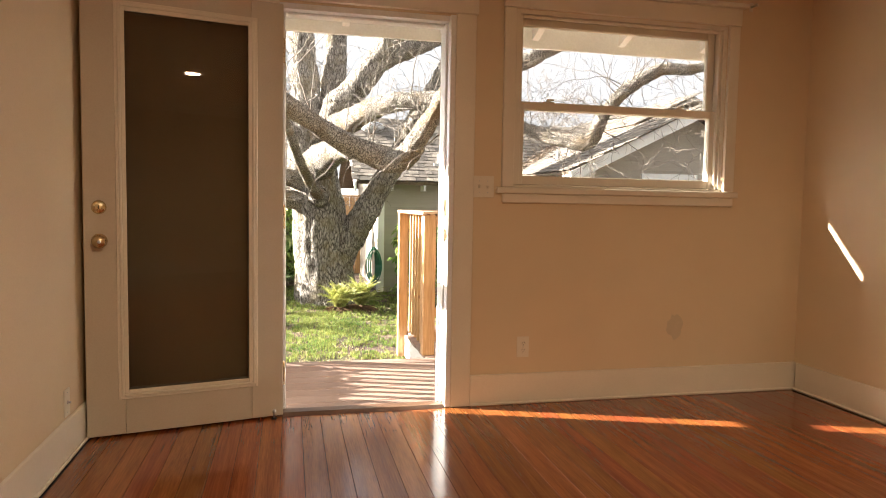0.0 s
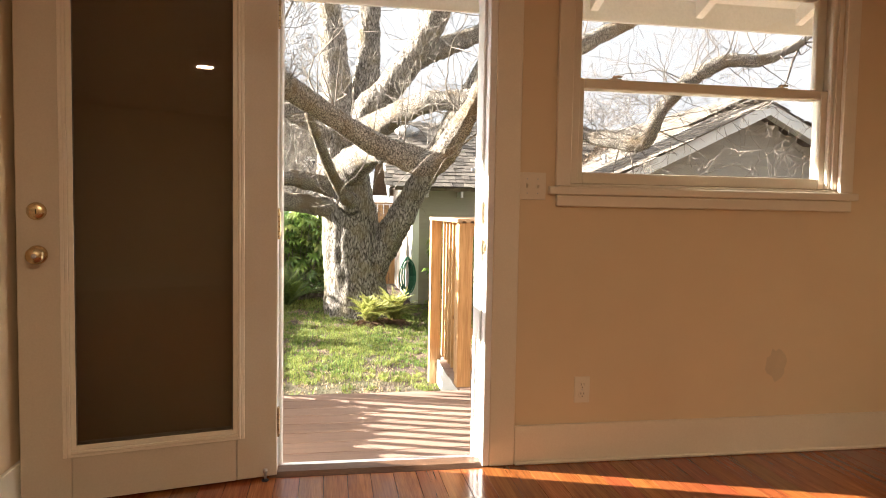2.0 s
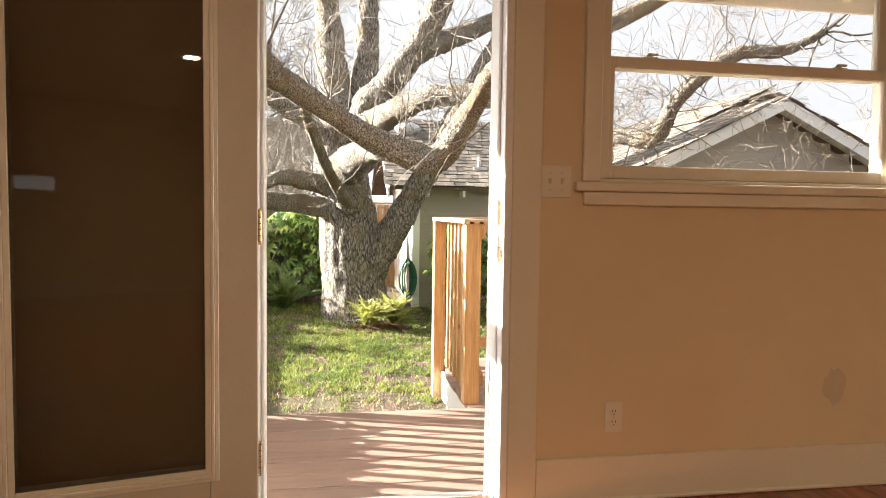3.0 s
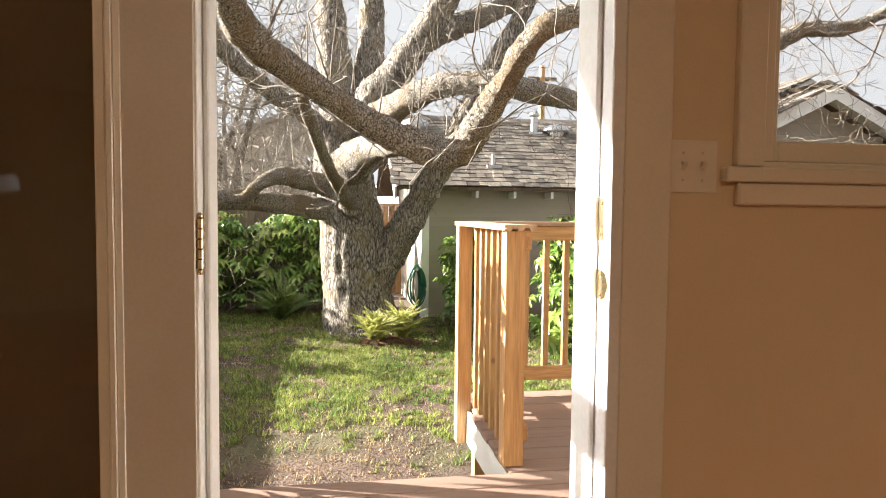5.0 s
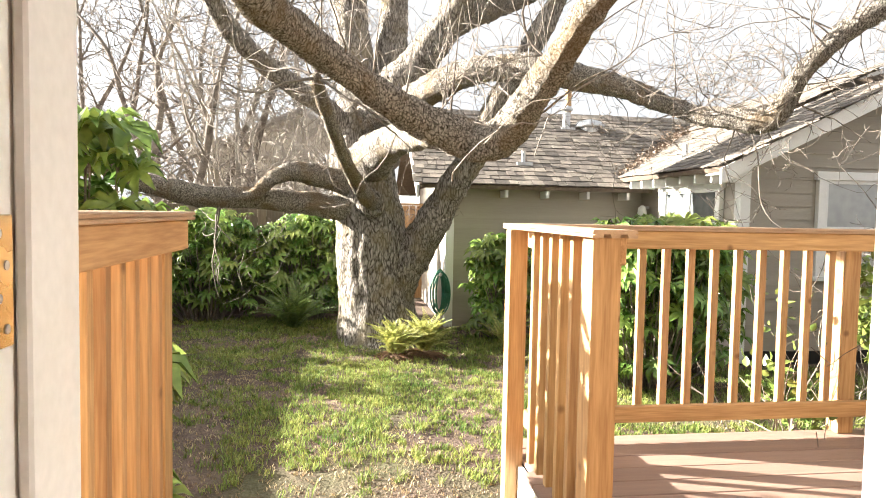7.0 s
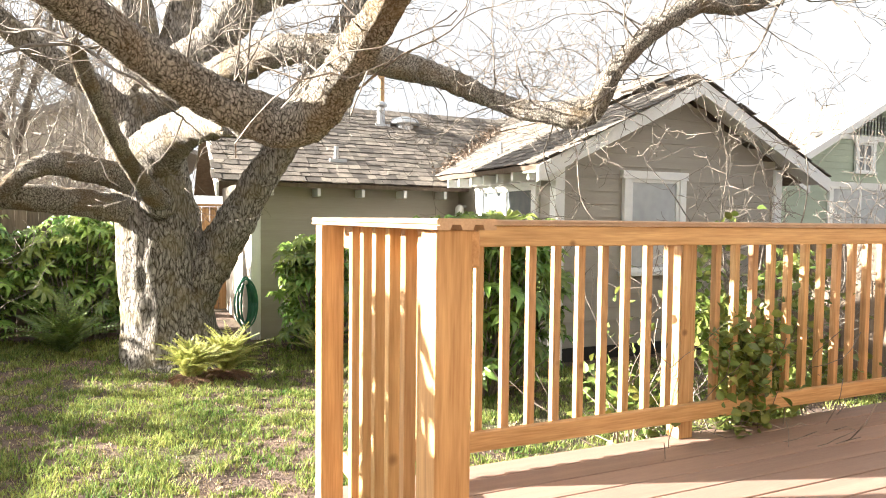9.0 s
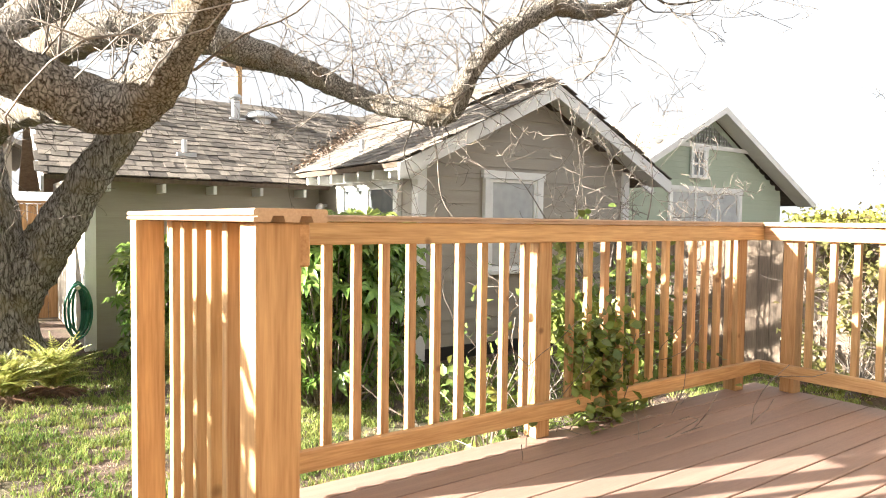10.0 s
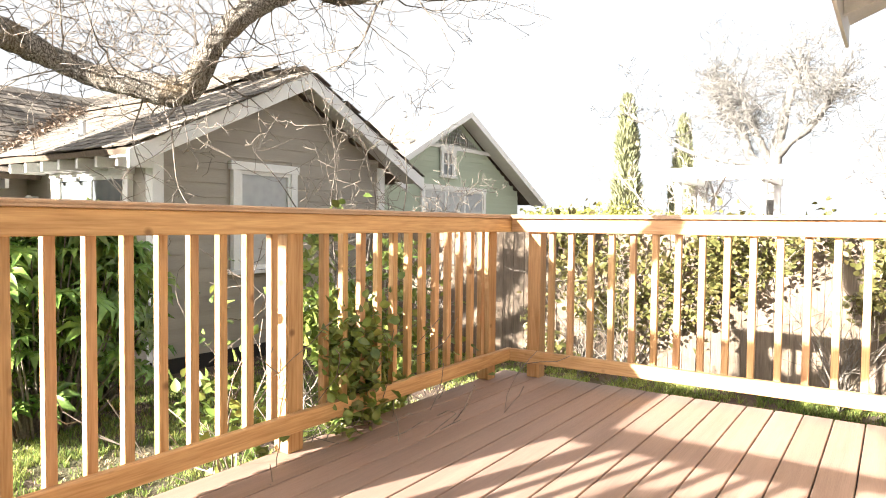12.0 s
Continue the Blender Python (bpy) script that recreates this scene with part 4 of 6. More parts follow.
oak_part("trunk", [(0.80, 12.33, -0.90, 0.80), (0.76, 12.33, -0.62, 0.62), (0.70, 12.35, -0.35, 0.53), (0.65, 12.4, 0.25, 0.475), (0.60, 12.4, 0.89, 0.455), (0.53, 12.45, 1.36, 0.43), (0.46, 12.5, 1.91, 0.41), (0.48, 12.6, 2.44, 0.36), (0.5, 12.65, 2.7, 0.25)],
         sides=64, per=10, rough=0.06, furrow=2)
BOUGHS = {
    "stem": [(0.80, 12.35, -0.10, 0.30), (0.98, 12.3, 0.18, 0.285), (1.28, 12.2, 0.66, 0.25), (1.59, 12.0, 1.29, 0.205), (1.90, 11.8, 1.82, 0.175), (2.18, 11.6, 2.48, 0.15), (2.48, 11.5, 3.05, 0.135), (2.81, 11.4, 3.69, 0.115), (3.17, 11.3, 4.45, 0.085), (3.5, 11.2, 5.3, 0.05)],
    "upright": [(0.40, 12.5, 2.0, 0.27), (0.37, 12.6, 2.87, 0.25), (0.32, 12.7, 3.60, 0.23), (0.24, 12.8, 4.42, 0.20), (0.09, 12.9, 5.24, 0.16), (0.0, 13, 6.4, 0.09)],
    "leader": [(0.55, 12.45, 1.95, 0.28), (0.89, 12.2, 2.71, 0.25), (1.29, 12.0, 3.18, 0.235), (1.63, 11.8, 3.66, 0.21), (1.89, 11.6, 4.12, 0.18), (2.09, 11.4, 4.69, 0.14), (2.3, 11.2, 5.6, 0.09)],
    "side_leader": [(1.50, 11.9, 3.45, 0.16), (1.85, 11.85, 3.66, 0.17), (2.14, 11.9, 3.79, 0.155), (2.78, 12.0, 4.10, 0.13), (3.53, 12.1, 4.55, 0.10), (4.4, 12.2, 5.0, 0.05)],
    "back_stem": [(0.62, 12.7, 2.2, 0.26), (0.85, 12.9, 3.28, 0.215), (0.93, 13.0, 3.96, 0.20), (0.92, 13.1, 4.81, 0.165), (1.0, 13.2, 5.8, 0.1)],
    "left_limb": [(0.45, 12.5, 1.95, 0.28), (0.06, 12.2, 2.37, 0.21), (-0.33, 11.8, 2.58, 0.185), (-0.74, 11.4, 2.84, 0.172), (-1.07, 11.0, 3.12, 0.163), (-1.23, 10.7, 3.49, 0.146), (-1.31, 10.4, 3.96, 0.117), (-1.4, 10.2, 4.8, 0.07)],
    "low_limb": [(0.60, 12.35, 1.02, 0.22), (0.20, 12.2, 1.12, 0.17), (-0.55, 12.0, 1.21, 0.138), (-1.10, 11.8, 1.23, 0.128), (-1.55, 11.6, 1.24, 0.130), (-1.91, 11.4, 1.33, 0.115), (-2.28, 11.2, 1.44, 0.094), (-2.65, 11.0, 1.62, 0.067), (-3.2, 10.8, 1.95, 0.03)],
    "crooked_limb": [(0.45, 12.3, 1.38, 0.19), (0.15, 12.15, 1.48, 0.145), (-0.08, 12.0, 1.52, 0.13), (-0.39, 11.8, 1.57, 0.113), (-0.63, 11.7, 1.47, 0.089), (-0.87, 11.7, 1.27, 0.067), (-1.2, 11.7, 1.22, 0.04)],
    "stub_limb": [(0.52, 12.3, 1.74, 0.356), (0.78, 11.4, 1.91, 0.23), (1.0, 10.4, 1.9, 0.159), (1.18, 9.2, 1.78, 0.128), (1.24, 7.9, 1.59, 0.119)],
    "great_limb": [(1.41, 7.65, 1.6, 0.102), (1.24, 7.8, 1.58, 0.142), (0.98, 7.8, 1.64, 0.149), (0.75, 7.75, 1.73, 0.135), (0.51, 7.6, 1.83, 0.127), (0.22, 7.35, 1.98, 0.121), (-0.0, 7.0, 2.06, 0.119), (-0.16, 6.6, 2.11, 0.119), (-0.22, 6.2, 2.17, 0.105), (-0.24, 5.8, 2.22, 0.079)],
    "rising_limb": [(1.04, 7.85, 1.58, 0.105), (1.21, 7.75, 1.56, 0.136), (1.36, 7.6, 1.63, 0.133), (1.44, 7.25, 1.82, 0.11), (1.48, 6.9, 1.96, 0.096), (1.53, 6.6, 2.12, 0.084), (1.62, 6.42, 2.25, 0.078), (1.82, 6.38, 2.33, 0.074), (2.13, 6.38, 2.40, 0.072), (2.59, 6.38, 2.63, 0.06), (2.94, 6.38, 2.82, 0.048), (3.3, 6.4, 3.1, 0.03)],
    "arching_limb": [(0.59, 12.2, 2.31, 0.237), (0.87, 11.8, 2.38, 0.219), (1.22, 11.0, 2.51, 0.174), (1.53, 10.4, 2.59, 0.149), (1.91, 10.1, 2.61, 0.139), (2.29, 9.9, 2.56, 0.131), (2.75, 9.8, 2.46, 0.119), (3.15, 9.7, 2.35, 0.107), (3.56, 9.55, 2.17, 0.089), (3.67, 9.35, 2.08, 0.087), (3.88, 9.1, 2.02, 0.097), (4.08, 8.9, 1.99, 0.117), (4.16, 8.8, 2.08, 0.096), (4.22, 8.65, 2.33, 0.084), (4.37, 8.5, 2.58, 0.08), (4.58, 8.4, 2.77, 0.081), (4.87, 8.3, 2.91, 0.077), (5.29, 8.2, 2.93, 0.057), (5.71, 8.1, 3.13, 0.036)],
    "sucker": [(0.6, 11.95, 1.18, 0.175), (0.44, 11.4, 1.36, 0.121), (0.24, 10.6, 1.68, 0.097), (0.09, 9.9, 2.02, 0.083), (0.0, 9.5, 2.26, 0.074), (-0.003, 9.47, 2.29, 0.045)],
}
SLIM = {"great_limb": 0.84, "left_limb": 0.66, "sucker": 0.72, "rising_limb": 0.94, "stub_limb": 0.92}
for name, by in SLIM.items():
    BOUGHS[name] = [(*q[:3], q[3] * by) for q in BOUGHS[name]]
for k, (name, pts) in enumerate(BOUGHS.items()):
    oak_part("limb", pts, material=BARK if name in ("stem", "upright", "leader", "back_stem", "left_limb", "stub_limb") else LIMB_BARK, sides=36, per=18, rough=0.19, furrow=1, seed=k * 3.7)
bm = turned(bmesh.new(), [(0.19, -0.10), (0.185, 0.0), (0.16, 0.05), (0.12, 0.062), (0.10, 0.045), (0.06, 0.03), (0.02, 0.035)], pose(0.60, 11.90, 1.20, 78, 0, 12), 22)
for vert in bm.verts:
    vert.co += Vector((noise.noise(vert.co * 9), noise.noise(vert.co * 9 + Vector((5, 0, 0))), noise.noise(vert.co * 9 + Vector((0, 5, 0))))) * 0.025
kn = part("knot", bm, BARK, oak, "healed round knot", smooth=True)
kn.matrix_parent_inverse = Matrix.Translation((-0.75, -12.35, -GROUND))

v, f = [], []
r = random.Random(21)
for name, pts in BOUGHS.items():
    path = smooth_path(pts, 8)
    for q in path[6:]:
        many = {"arching_limb": 0.95, "great_limb": 0.10, "rising_limb": 0.30, "low_limb": 0.35, "stem": 0.22, "crooked_limb": 0.35, "left_limb": 0.4, "sucker": 0.1, "stub_limb": 0.03}.get(name, 0.45)
        if r.random() < many:
            w = Vector((r.gauss(0, 0.8), r.gauss(0, 0.8), r.uniform(0.1, 1.2) if name != "arching_limb" else r.gauss(0.35, 0.8)))
            grow(v, f, r, q[:3], w, r.uniform(0.4, 1.5), r.uniform(0.005, 0.011), 3 if name == "arching_limb" else 2, 0.02 if name == "arching_limb" else -0.05, 0.42)
    tip = path[-1]
    for _ in range(0 if name in ("great_limb", "stub_limb") else 5):
        grow(v, f, r, tip[:3], Vector(tip[:3]) - Vector(path[-6][:3]) + Vector((r.gauss(0, 0.2), r.gauss(0, 0.2), r.gauss(0, 0.2))), r.uniform(0.9, 2.0), 0.017, 3)
# straight water shoots that stand on the great limb
shoot = smooth_path(BOUGHS["great_limb"], 8)
for k, l in ((16, 0.9), (18, 0.6), (27, 0.45), (34, 0.5), (38, 0.7), (43, 0.4)):
    grow(v, f, r, shoot[k][:3], (0.12, 0.05, 1), l, 0.011, 1, kink=0.06)
tw = new("twigs", pydata("twigs", v, f, TWIG, True))
tw.parent = oak
tw.matrix_parent_inverse = Matrix.Translation((-0.75, -12.35, -GROUND))
tagged(tw, "bare forked twigs", kind="stuff")


def bare_tree(name, label, x, y, height, spread, seed, stems=3, radius=0.09, material=None, z0=GROUND, twig=1.0, group="", dense=2, least=0.008):
    """A leafless tree: a few stems that part near the ground, with forking branches."""
    r = random.Random(seed)
    t = thing(name, label, "tree", (x, y, z0), group)
    v, f = [], []
    for k in range(stems):
        a = math.tau * k / stems + r.uniform(-0.5, 0.5)
        lean = spread / height
        pts, p, d = [], Vector((r.gauss(0, 0.05), r.gauss(0, 0.05), -0.05)), Vector((math.cos(a) * lean * 0.6, math.sin(a) * lean * 0.6, 1)).normalized()
        n = 7
        for i in range(n + 1):
            pts.append((p.x, p.y, p.z, radius * (1 - 0.85 * i / n)))
            if i > 1:
                for _ in range(dense):
                    w = Vector((r.gauss(0, 1), r.gauss(0, 1), r.uniform(0.1, 1.0)))
                    grow(v, f, r, p, w, height * r.uniform(0.14, 0.34) * twig, radius * (1 - 0.85 * i / n) * 0.48, 3, kink=0.36, least=least)
            d = (d + Vector((r.gauss(0, 0.16), r.gauss(0, 0.16), 0.1))).normalized()
            p = p + d * height / n
        tv, tf = tube(smooth_path(pts, 3), 8, 0.06, seed)
        st = new("stem", pydata("stem", tv, tf, material or TWIG, True))
        st.parent = t
    b = new("branches", pydata("branches", v, f, material or TWIG))
    b.parent = t
    tagged(b, kind="stuff")
    return t


PALE = surface("pale_twigs", (0.24, 0.21, 0.18), (0.46, 0.42, 0.37), 5, 40, 0.85, 0.05, 0.1, 0.002, each=0.15)
bare_tree("bare_tree", "leafless multi-stemmed tree behind the hedge", -2.6, 19.0, 7.0, 2.8, 31, 6, 0.081, PALE, group="bare trees at the back fence")
bare_tree("bare_tree", "leafless multi-stemmed tree behind the hedge", -6.0, 20.0, 7.5, 3.0, 32, 4, 0.12, group="bare trees at the back fence")
bare_tree("bare_tree", "slim leafless tree behind the hedge", -0.8, 19.5, 6.0, 2.1, 33, 6, 0.069, PALE, group="bare trees at the back fence")
bare_tree("bare_tree", "leafless tree with a leaning trunk behind the hedge", -3.3, 17.3, 7.0, 2.6, 34, 2, 0.14, group="bare trees at the back fence")
bare_tree("bare_tree", "leafless twiggy tree crowding the back fence", -1.7, 18.0, 4.8, 2.8, 35, 6, 0.050, PALE, group="bare trees at the back fence", twig=1.1, dense=1)
bare_tree("bare_tree", "leafless twiggy tree crowding the back fence", -3.2, 20.2, 8.2, 3.6, 36, 5, 0.12, group="bare trees at the back fence", twig=1.2, dense=1)
bare_tree("bare_tree", "leafless twiggy tree crowding the back fence", 0.1, 17.8, 4.3, 2.0, 37, 7, 0.044, PALE, group="bare trees at the back fence", twig=1.1, dense=1)
bare_tree("bare_shrub", "pale leafless shrub against the taupe gable wall", 6.0, 8.75, 2.7, 1.3, 41, 4, 0.018, TWIG, dense=2, least=0.003)
bare_tree("bare_shrub", "pale leafless shrub at the corner of the taupe house", 7.3, 8.9, 2.1, 1.4, 42, 4, 0.016, TWIG, dense=2, least=0.003)

pollard = thing("pollarded_tree", "large leafless pollarded tree with knuckled limbs beyond the fence", "tree", (25.6, 7.8, GROUND), "far garden trees")
FAR_TWIG = surface("dark_twig_bark", (0.08, 0.075, 0.07), (0.19, 0.18, 0.165), 5, 40, 0.9, 0.05, 0.1, 0.002, each=0.2)
KNUCKLES = {
    "trunk": [(0, 0.1, -0.1, 0.34), (0, 0.02, 2.0, 0.26), (0, -0.1, 3.1, 0.23), (0, -0.16, 4.2, 0.20)],
    "a": [(0, -0.1, 3.4, 0.18), (0.3, 0.6, 4.0, 0.165), (0.5, 0.85, 4.55, 0.17), (0.6, 1.07, 5.1, 0.16), (0.7, 1.53, 5.8, 0.14), (0.7, 2.15, 6.7, 0.08)],
    "b": [(0.6, 1.07, 5.2, 0.13), (0.3, 1.4, 6.0, 0.11), (0.1, 1.7, 6.8, 0.07)],
    "c": [(0, -0.05, 3.8, 0.14), (-0.4, 0.27, 4.5, 0.12), (-0.6, 0.53, 5.15, 0.105), (-0.8, 0.9, 6.2, 0.06)],
    "d": [(0, -0.16, 4.1, 0.20), (0.2, -0.32, 5.0, 0.16), (0.3, -0.45, 5.8, 0.14), (0.2, -0.7, 6.6, 0.117), (0.2, -0.8, 7.2, 0.06)],
    "e": [(0, -0.2, 4.0, 0.16), (-0.3, -0.7, 4.5, 0.15), (-0.6, -1.27, 4.9, 0.14), (-0.7, -1.73, 5.6, 0.116), (-0.8, -2.1, 6.1, 0.07)],
    "f": [(0, 0.0, 3.7, 0.116), (-0.5, 1.4, 3.9, 0.085), (-0.8, 2.6, 4.3, 0.075), (-0.9, 3.6, 5.05, 0.072), (-0.9, 4.6, 5.7, 0.05)],
}
v, f = [], []
r = random.Random(43)
for k, (name, pts) in enumerate(KNUCKLES.items()):
    limb("trunk" if name == "trunk" else "limb", pts, pollard, FAR_TWIG, sides=12, per=6, rough=0.18, furrow=0, seed=k * 2.3)
    if name == "trunk":
        continue
    path = smooth_path(pts, 6)
    for i, q in enumerate(path):
        u = i / len(path)
        for _ in range(5 if u > 0.78 else 4 if u > 0.42 else 0):
            if name == "f" and r.random() < 0.7:
                continue
            grow(v, f, r, q[:3], (r.gauss(0, 0.9), r.gauss(0, 0.9), r.gauss(0.7, 0.6)), r.uniform(0.7, 2.0), 0.022, 3, kink=0.50, least=0.008)
br = new("branches", pydata("branches", v, f, FAR_TWIG))
br.parent = pollard
tagged(br, kind="stuff")
bare_tree("pollarded_tree", "leafless garden tree beyond the fence", 27.5, 3.6, 4.6, 3.0, 44, 5, 0.10, group="far garden trees")
bare_tree("pollarded_tree", "pale leafless tree beyond the fence", 23.0, 9.6, 4.0, 3.2, 45, 6, 0.10, PALE, group="far garden trees")


# ---------------------------------------------------------------- shrubs
def palmate(lobes=9, size=0.15):
    """A palmate leaf: broad pointed lobes round the stalk's end, joined to half their length, folded along each midrib and drooping at the tips."""
    v, f = [(0, 0, 0)], []
    k0 = size / 0.15
    mid = (lobes - 1) / 2
    for k in range(lobes):
        a = radians(-140 + 280 * k / (lobes - 1))
        l = size * (1.0 - 0.42 * (abs(k - mid) / mid) ** 1.5)
        d, c = (math.sin(a), math.cos(a)), (math.cos(a), -math.sin(a))
        i = len(v)
        for u, q, z in ((0.34, -0.13, 0.004), (0.34, 0.13, 0.004), (0.68, -0.155, 0.010), (0.68, 0.155, 0.010), (0.62, 0.0, -0.004), (1.0, 0.0, -0.045)):
            v.append((d[0] * u * l + c[0] * q * l, d[1] * u * l + c[1] * q * l, z * k0))
        f += [(0, i, i + 4), (0, i + 4, i + 1), (i, i + 2, i + 4), (i + 1, i + 4, i + 3), (i + 2, i + 5, i + 4), (i + 4, i + 5, i + 3)]
    return v, f


LEAF_MESH = [pydata("leaf", *palmate(9, size), FATSIA, True) for size in (0.16, 0.20, 0.24)]


def fatsia(label, x, y, wx, wy, height, count, seed, group="broad-leaved shrubs", z0=GROUND, face=-90):
    r = random.Random(seed)
    t = thing("fatsia_shrub", label, "shrub", (x, y, z0), group)
    v, f = [], []
    for k in range(count):
        a, rad = r.uniform(0, math.tau), math.sqrt(r.random())
        h = height * (0.16 + 0.84 * r.random() ** 0.75)
        dome = math.sqrt(max(0.05, 1 - (h / height) ** 2 * 0.75))
        p = Vector((math.cos(a) * rad * wx * dome, math.sin(a) * rad * wy * dome - 0.2 * wy * (1 - h / height), h))
        out = math.degrees(math.atan2(p.y, p.x)) if r.random() < 0.35 else face + r.uniform(-75, 75)
        m = Matrix.Translation(p) @ Euler((0, 0, radians(out - 90))).to_matrix().to_4x4() @ Euler((radians(r.uniform(-58, 4)), radians(r.uniform(-25, 25)), 0)).to_matrix().to_4x4()
        piece("leaf", r.choice(LEAF_MESH), t, m @ Matrix.Scale(r.uniform(0.75, 1.2), 4))
        if k % 3 == 0:
            tv, tf = tube([(p.x * 0.35, p.y * 0.35, 0.0, 0.012), (p.x * 0.7, p.y * 0.7, h * 0.6, 0.008), (p.x, p.y, h - 0.005, 0.004)], 4)
            o = len(v)
            v += tv
            f += [tuple(q + o for q in g) for g in tf]
    st = new("stalks", pydata("stalks", v, f, TWIG))
    st.parent = t
    tagged(st, kind="stuff")
    # shaded inner leaves
    lv, lf = palmate(7, 0.18)
    v, f = [], []
    for k in range(count):
        a, rad, h = r.uniform(0, math.tau), math.sqrt(r.random()) * 0.85, height * r.uniform(0.08, 0.85)
        m = Matrix.Translation((math.cos(a) * rad * wx * 0.8, math.sin(a) * rad * wy * 0.7 + 0.12 * wy, h)) @ Euler((r.uniform(-1, 0.4), r.uniform(-0.5, 0.5), r.uniform(0, 6.28))).to_matrix().to_4x4()
        o = len(v)
        v += [tuple(m @ Vector(q)) for q in lv]
        f += [tuple(q + o for q in g) for g in lf]
    inner = new("inner_leaves", pydata("inner_leaves", v, f, FATSIA, True))
    inner.parent = t
    tagged(inner, kind="stuff")
    return t


fatsia("dense dark green shrub with glossy palmate leaves by the fence", -1.9, 14.0, 1.15, 0.6, 1.75, 210, 51)
fatsia("dense dark green shrub with glossy palmate leaves behind the tree", -0.35, 14.0, 0.95, 0.55, 1.72, 200, 52)
fatsia("glossy palmate shrub at the taupe house wall", 2.55, 12.35, 0.75, 0.5, 1.45, 130, 53)
fatsia("tall glossy palmate shrub at the house corner", 3.35, 9.6, 0.95, 0.55, 1.75, 230, 54)
fatsia("glossy palmate shrub beside the taupe house", 4.15, 10.2, 0.6, 0.5, 1.72, 110, 55)
fatsia("palmate shrub reaching over the stoop railing", -0.86, 6.22, 0.44, 0.5, 2.15, 150, 56)


# added mainly to keep low sun off the stoop; the railing hides most of it
fatsia("mostly hidden low palmate shrub that shades the stoop", -0.86, 4.85, 0.40, 0.80, 1.06, 190, 57)


def frond(length, pairs):
    v, f = [], []
    for k in range(pairs + 1):
        t = k / pairs
        v += [(-0.003, t * length, 0.5 * length * t - 0.62 * length * t * t), (0.003, t * length, 0.5 * length * t - 0.62 * length * t * t)]
    f += [(2 * k, 2 * k + 1, 2 * k + 3, 2 * k + 2) for k in range(pairs)]
    for k in range(1, pairs + 1):
        t = k / pairs
        y, z = t * length, 0.5 * length * t - 0.62 * length * t * t
        l = 0.17 * length * math.sin(math.pi * min(1, 0.16 + 0.86 * t)) + 0.008
        for s in (-1, 1):
            i = len(v)
            v += [(0, y, z), (s * l * 0.5, y + 0.018, z + 0.006), (s * l, y + 0.03, z - 0.012), (s * l * 0.5, y - 0.004, z + 0.004)]
            f.append((i, i + 1, i + 2, i + 3) if s > 0 else (i, i + 3, i + 2, i + 1))
    return v, f


FROND_MESH = [pydata("frond", *frond(l, p), FERN) for l, p in ((0.62, 22), (0.5, 20))]
# fronds in the shade-darkened colour, for ferns out of the sun
FROND_SHADED = [pydata("frond", *frond(l, p), FERN_SHADED) for l, p in ((0.66, 24), (0.55, 20))]
FROND_DRY = pydata("frond", *frond(0.34, 16), LITTER)


def fern(label, x, y, size, count, seed, dead=0, fronds=None):
    r = random.Random(seed)
    t = thing("sword_fern", label, "fern", (x, y, GROUND), "ferns")
    for k in range(count + dead):
        a = math.tau * k / max(1, count) + r.uniform(-0.3, 0.3)
        old = k >= count
        m = Matrix.Translation((0.04 * math.cos(a), 0.04 * math.sin(a), 0.03 if old else 0.06)) @ Euler((radians(r.uniform(-15, 5) if old else r.uniform(24, 80)), radians(r.uniform(-14, 14)), a)).to_matrix().to_4x4()
        piece("frond", FROND_DRY if old else r.choice(fronds or FROND_MESH), t, m @ Matrix.Scale(size * r.uniform(0.75, 1.15), 4))
    return t


fern("bright sunlit sword fern at the foot of the tree", 0.88, 11.15, 0.78, 84, 61, 60)
fern("bright sunlit sword fern at the foot of the tree", 1.25, 11.30, 0.84, 64, 62, 50)
fern("shaded sword fern under the palmate shrub", -0.45, 13.0, 1.25, 36, 63, fronds=FROND_SHADED)
fern("shaded sword fern by the fence", -2.7, 13.1, 1.15, 30, 64, fronds=FROND_SHADED)
fern("small sword fern beside the house wall", 2.35, 11.7, 0.8, 18, 65)
fern("sword fern in the shade beside the stoop", -0.75, 5.95, 0.7, 12, 66, fronds=FROND_SHADED)


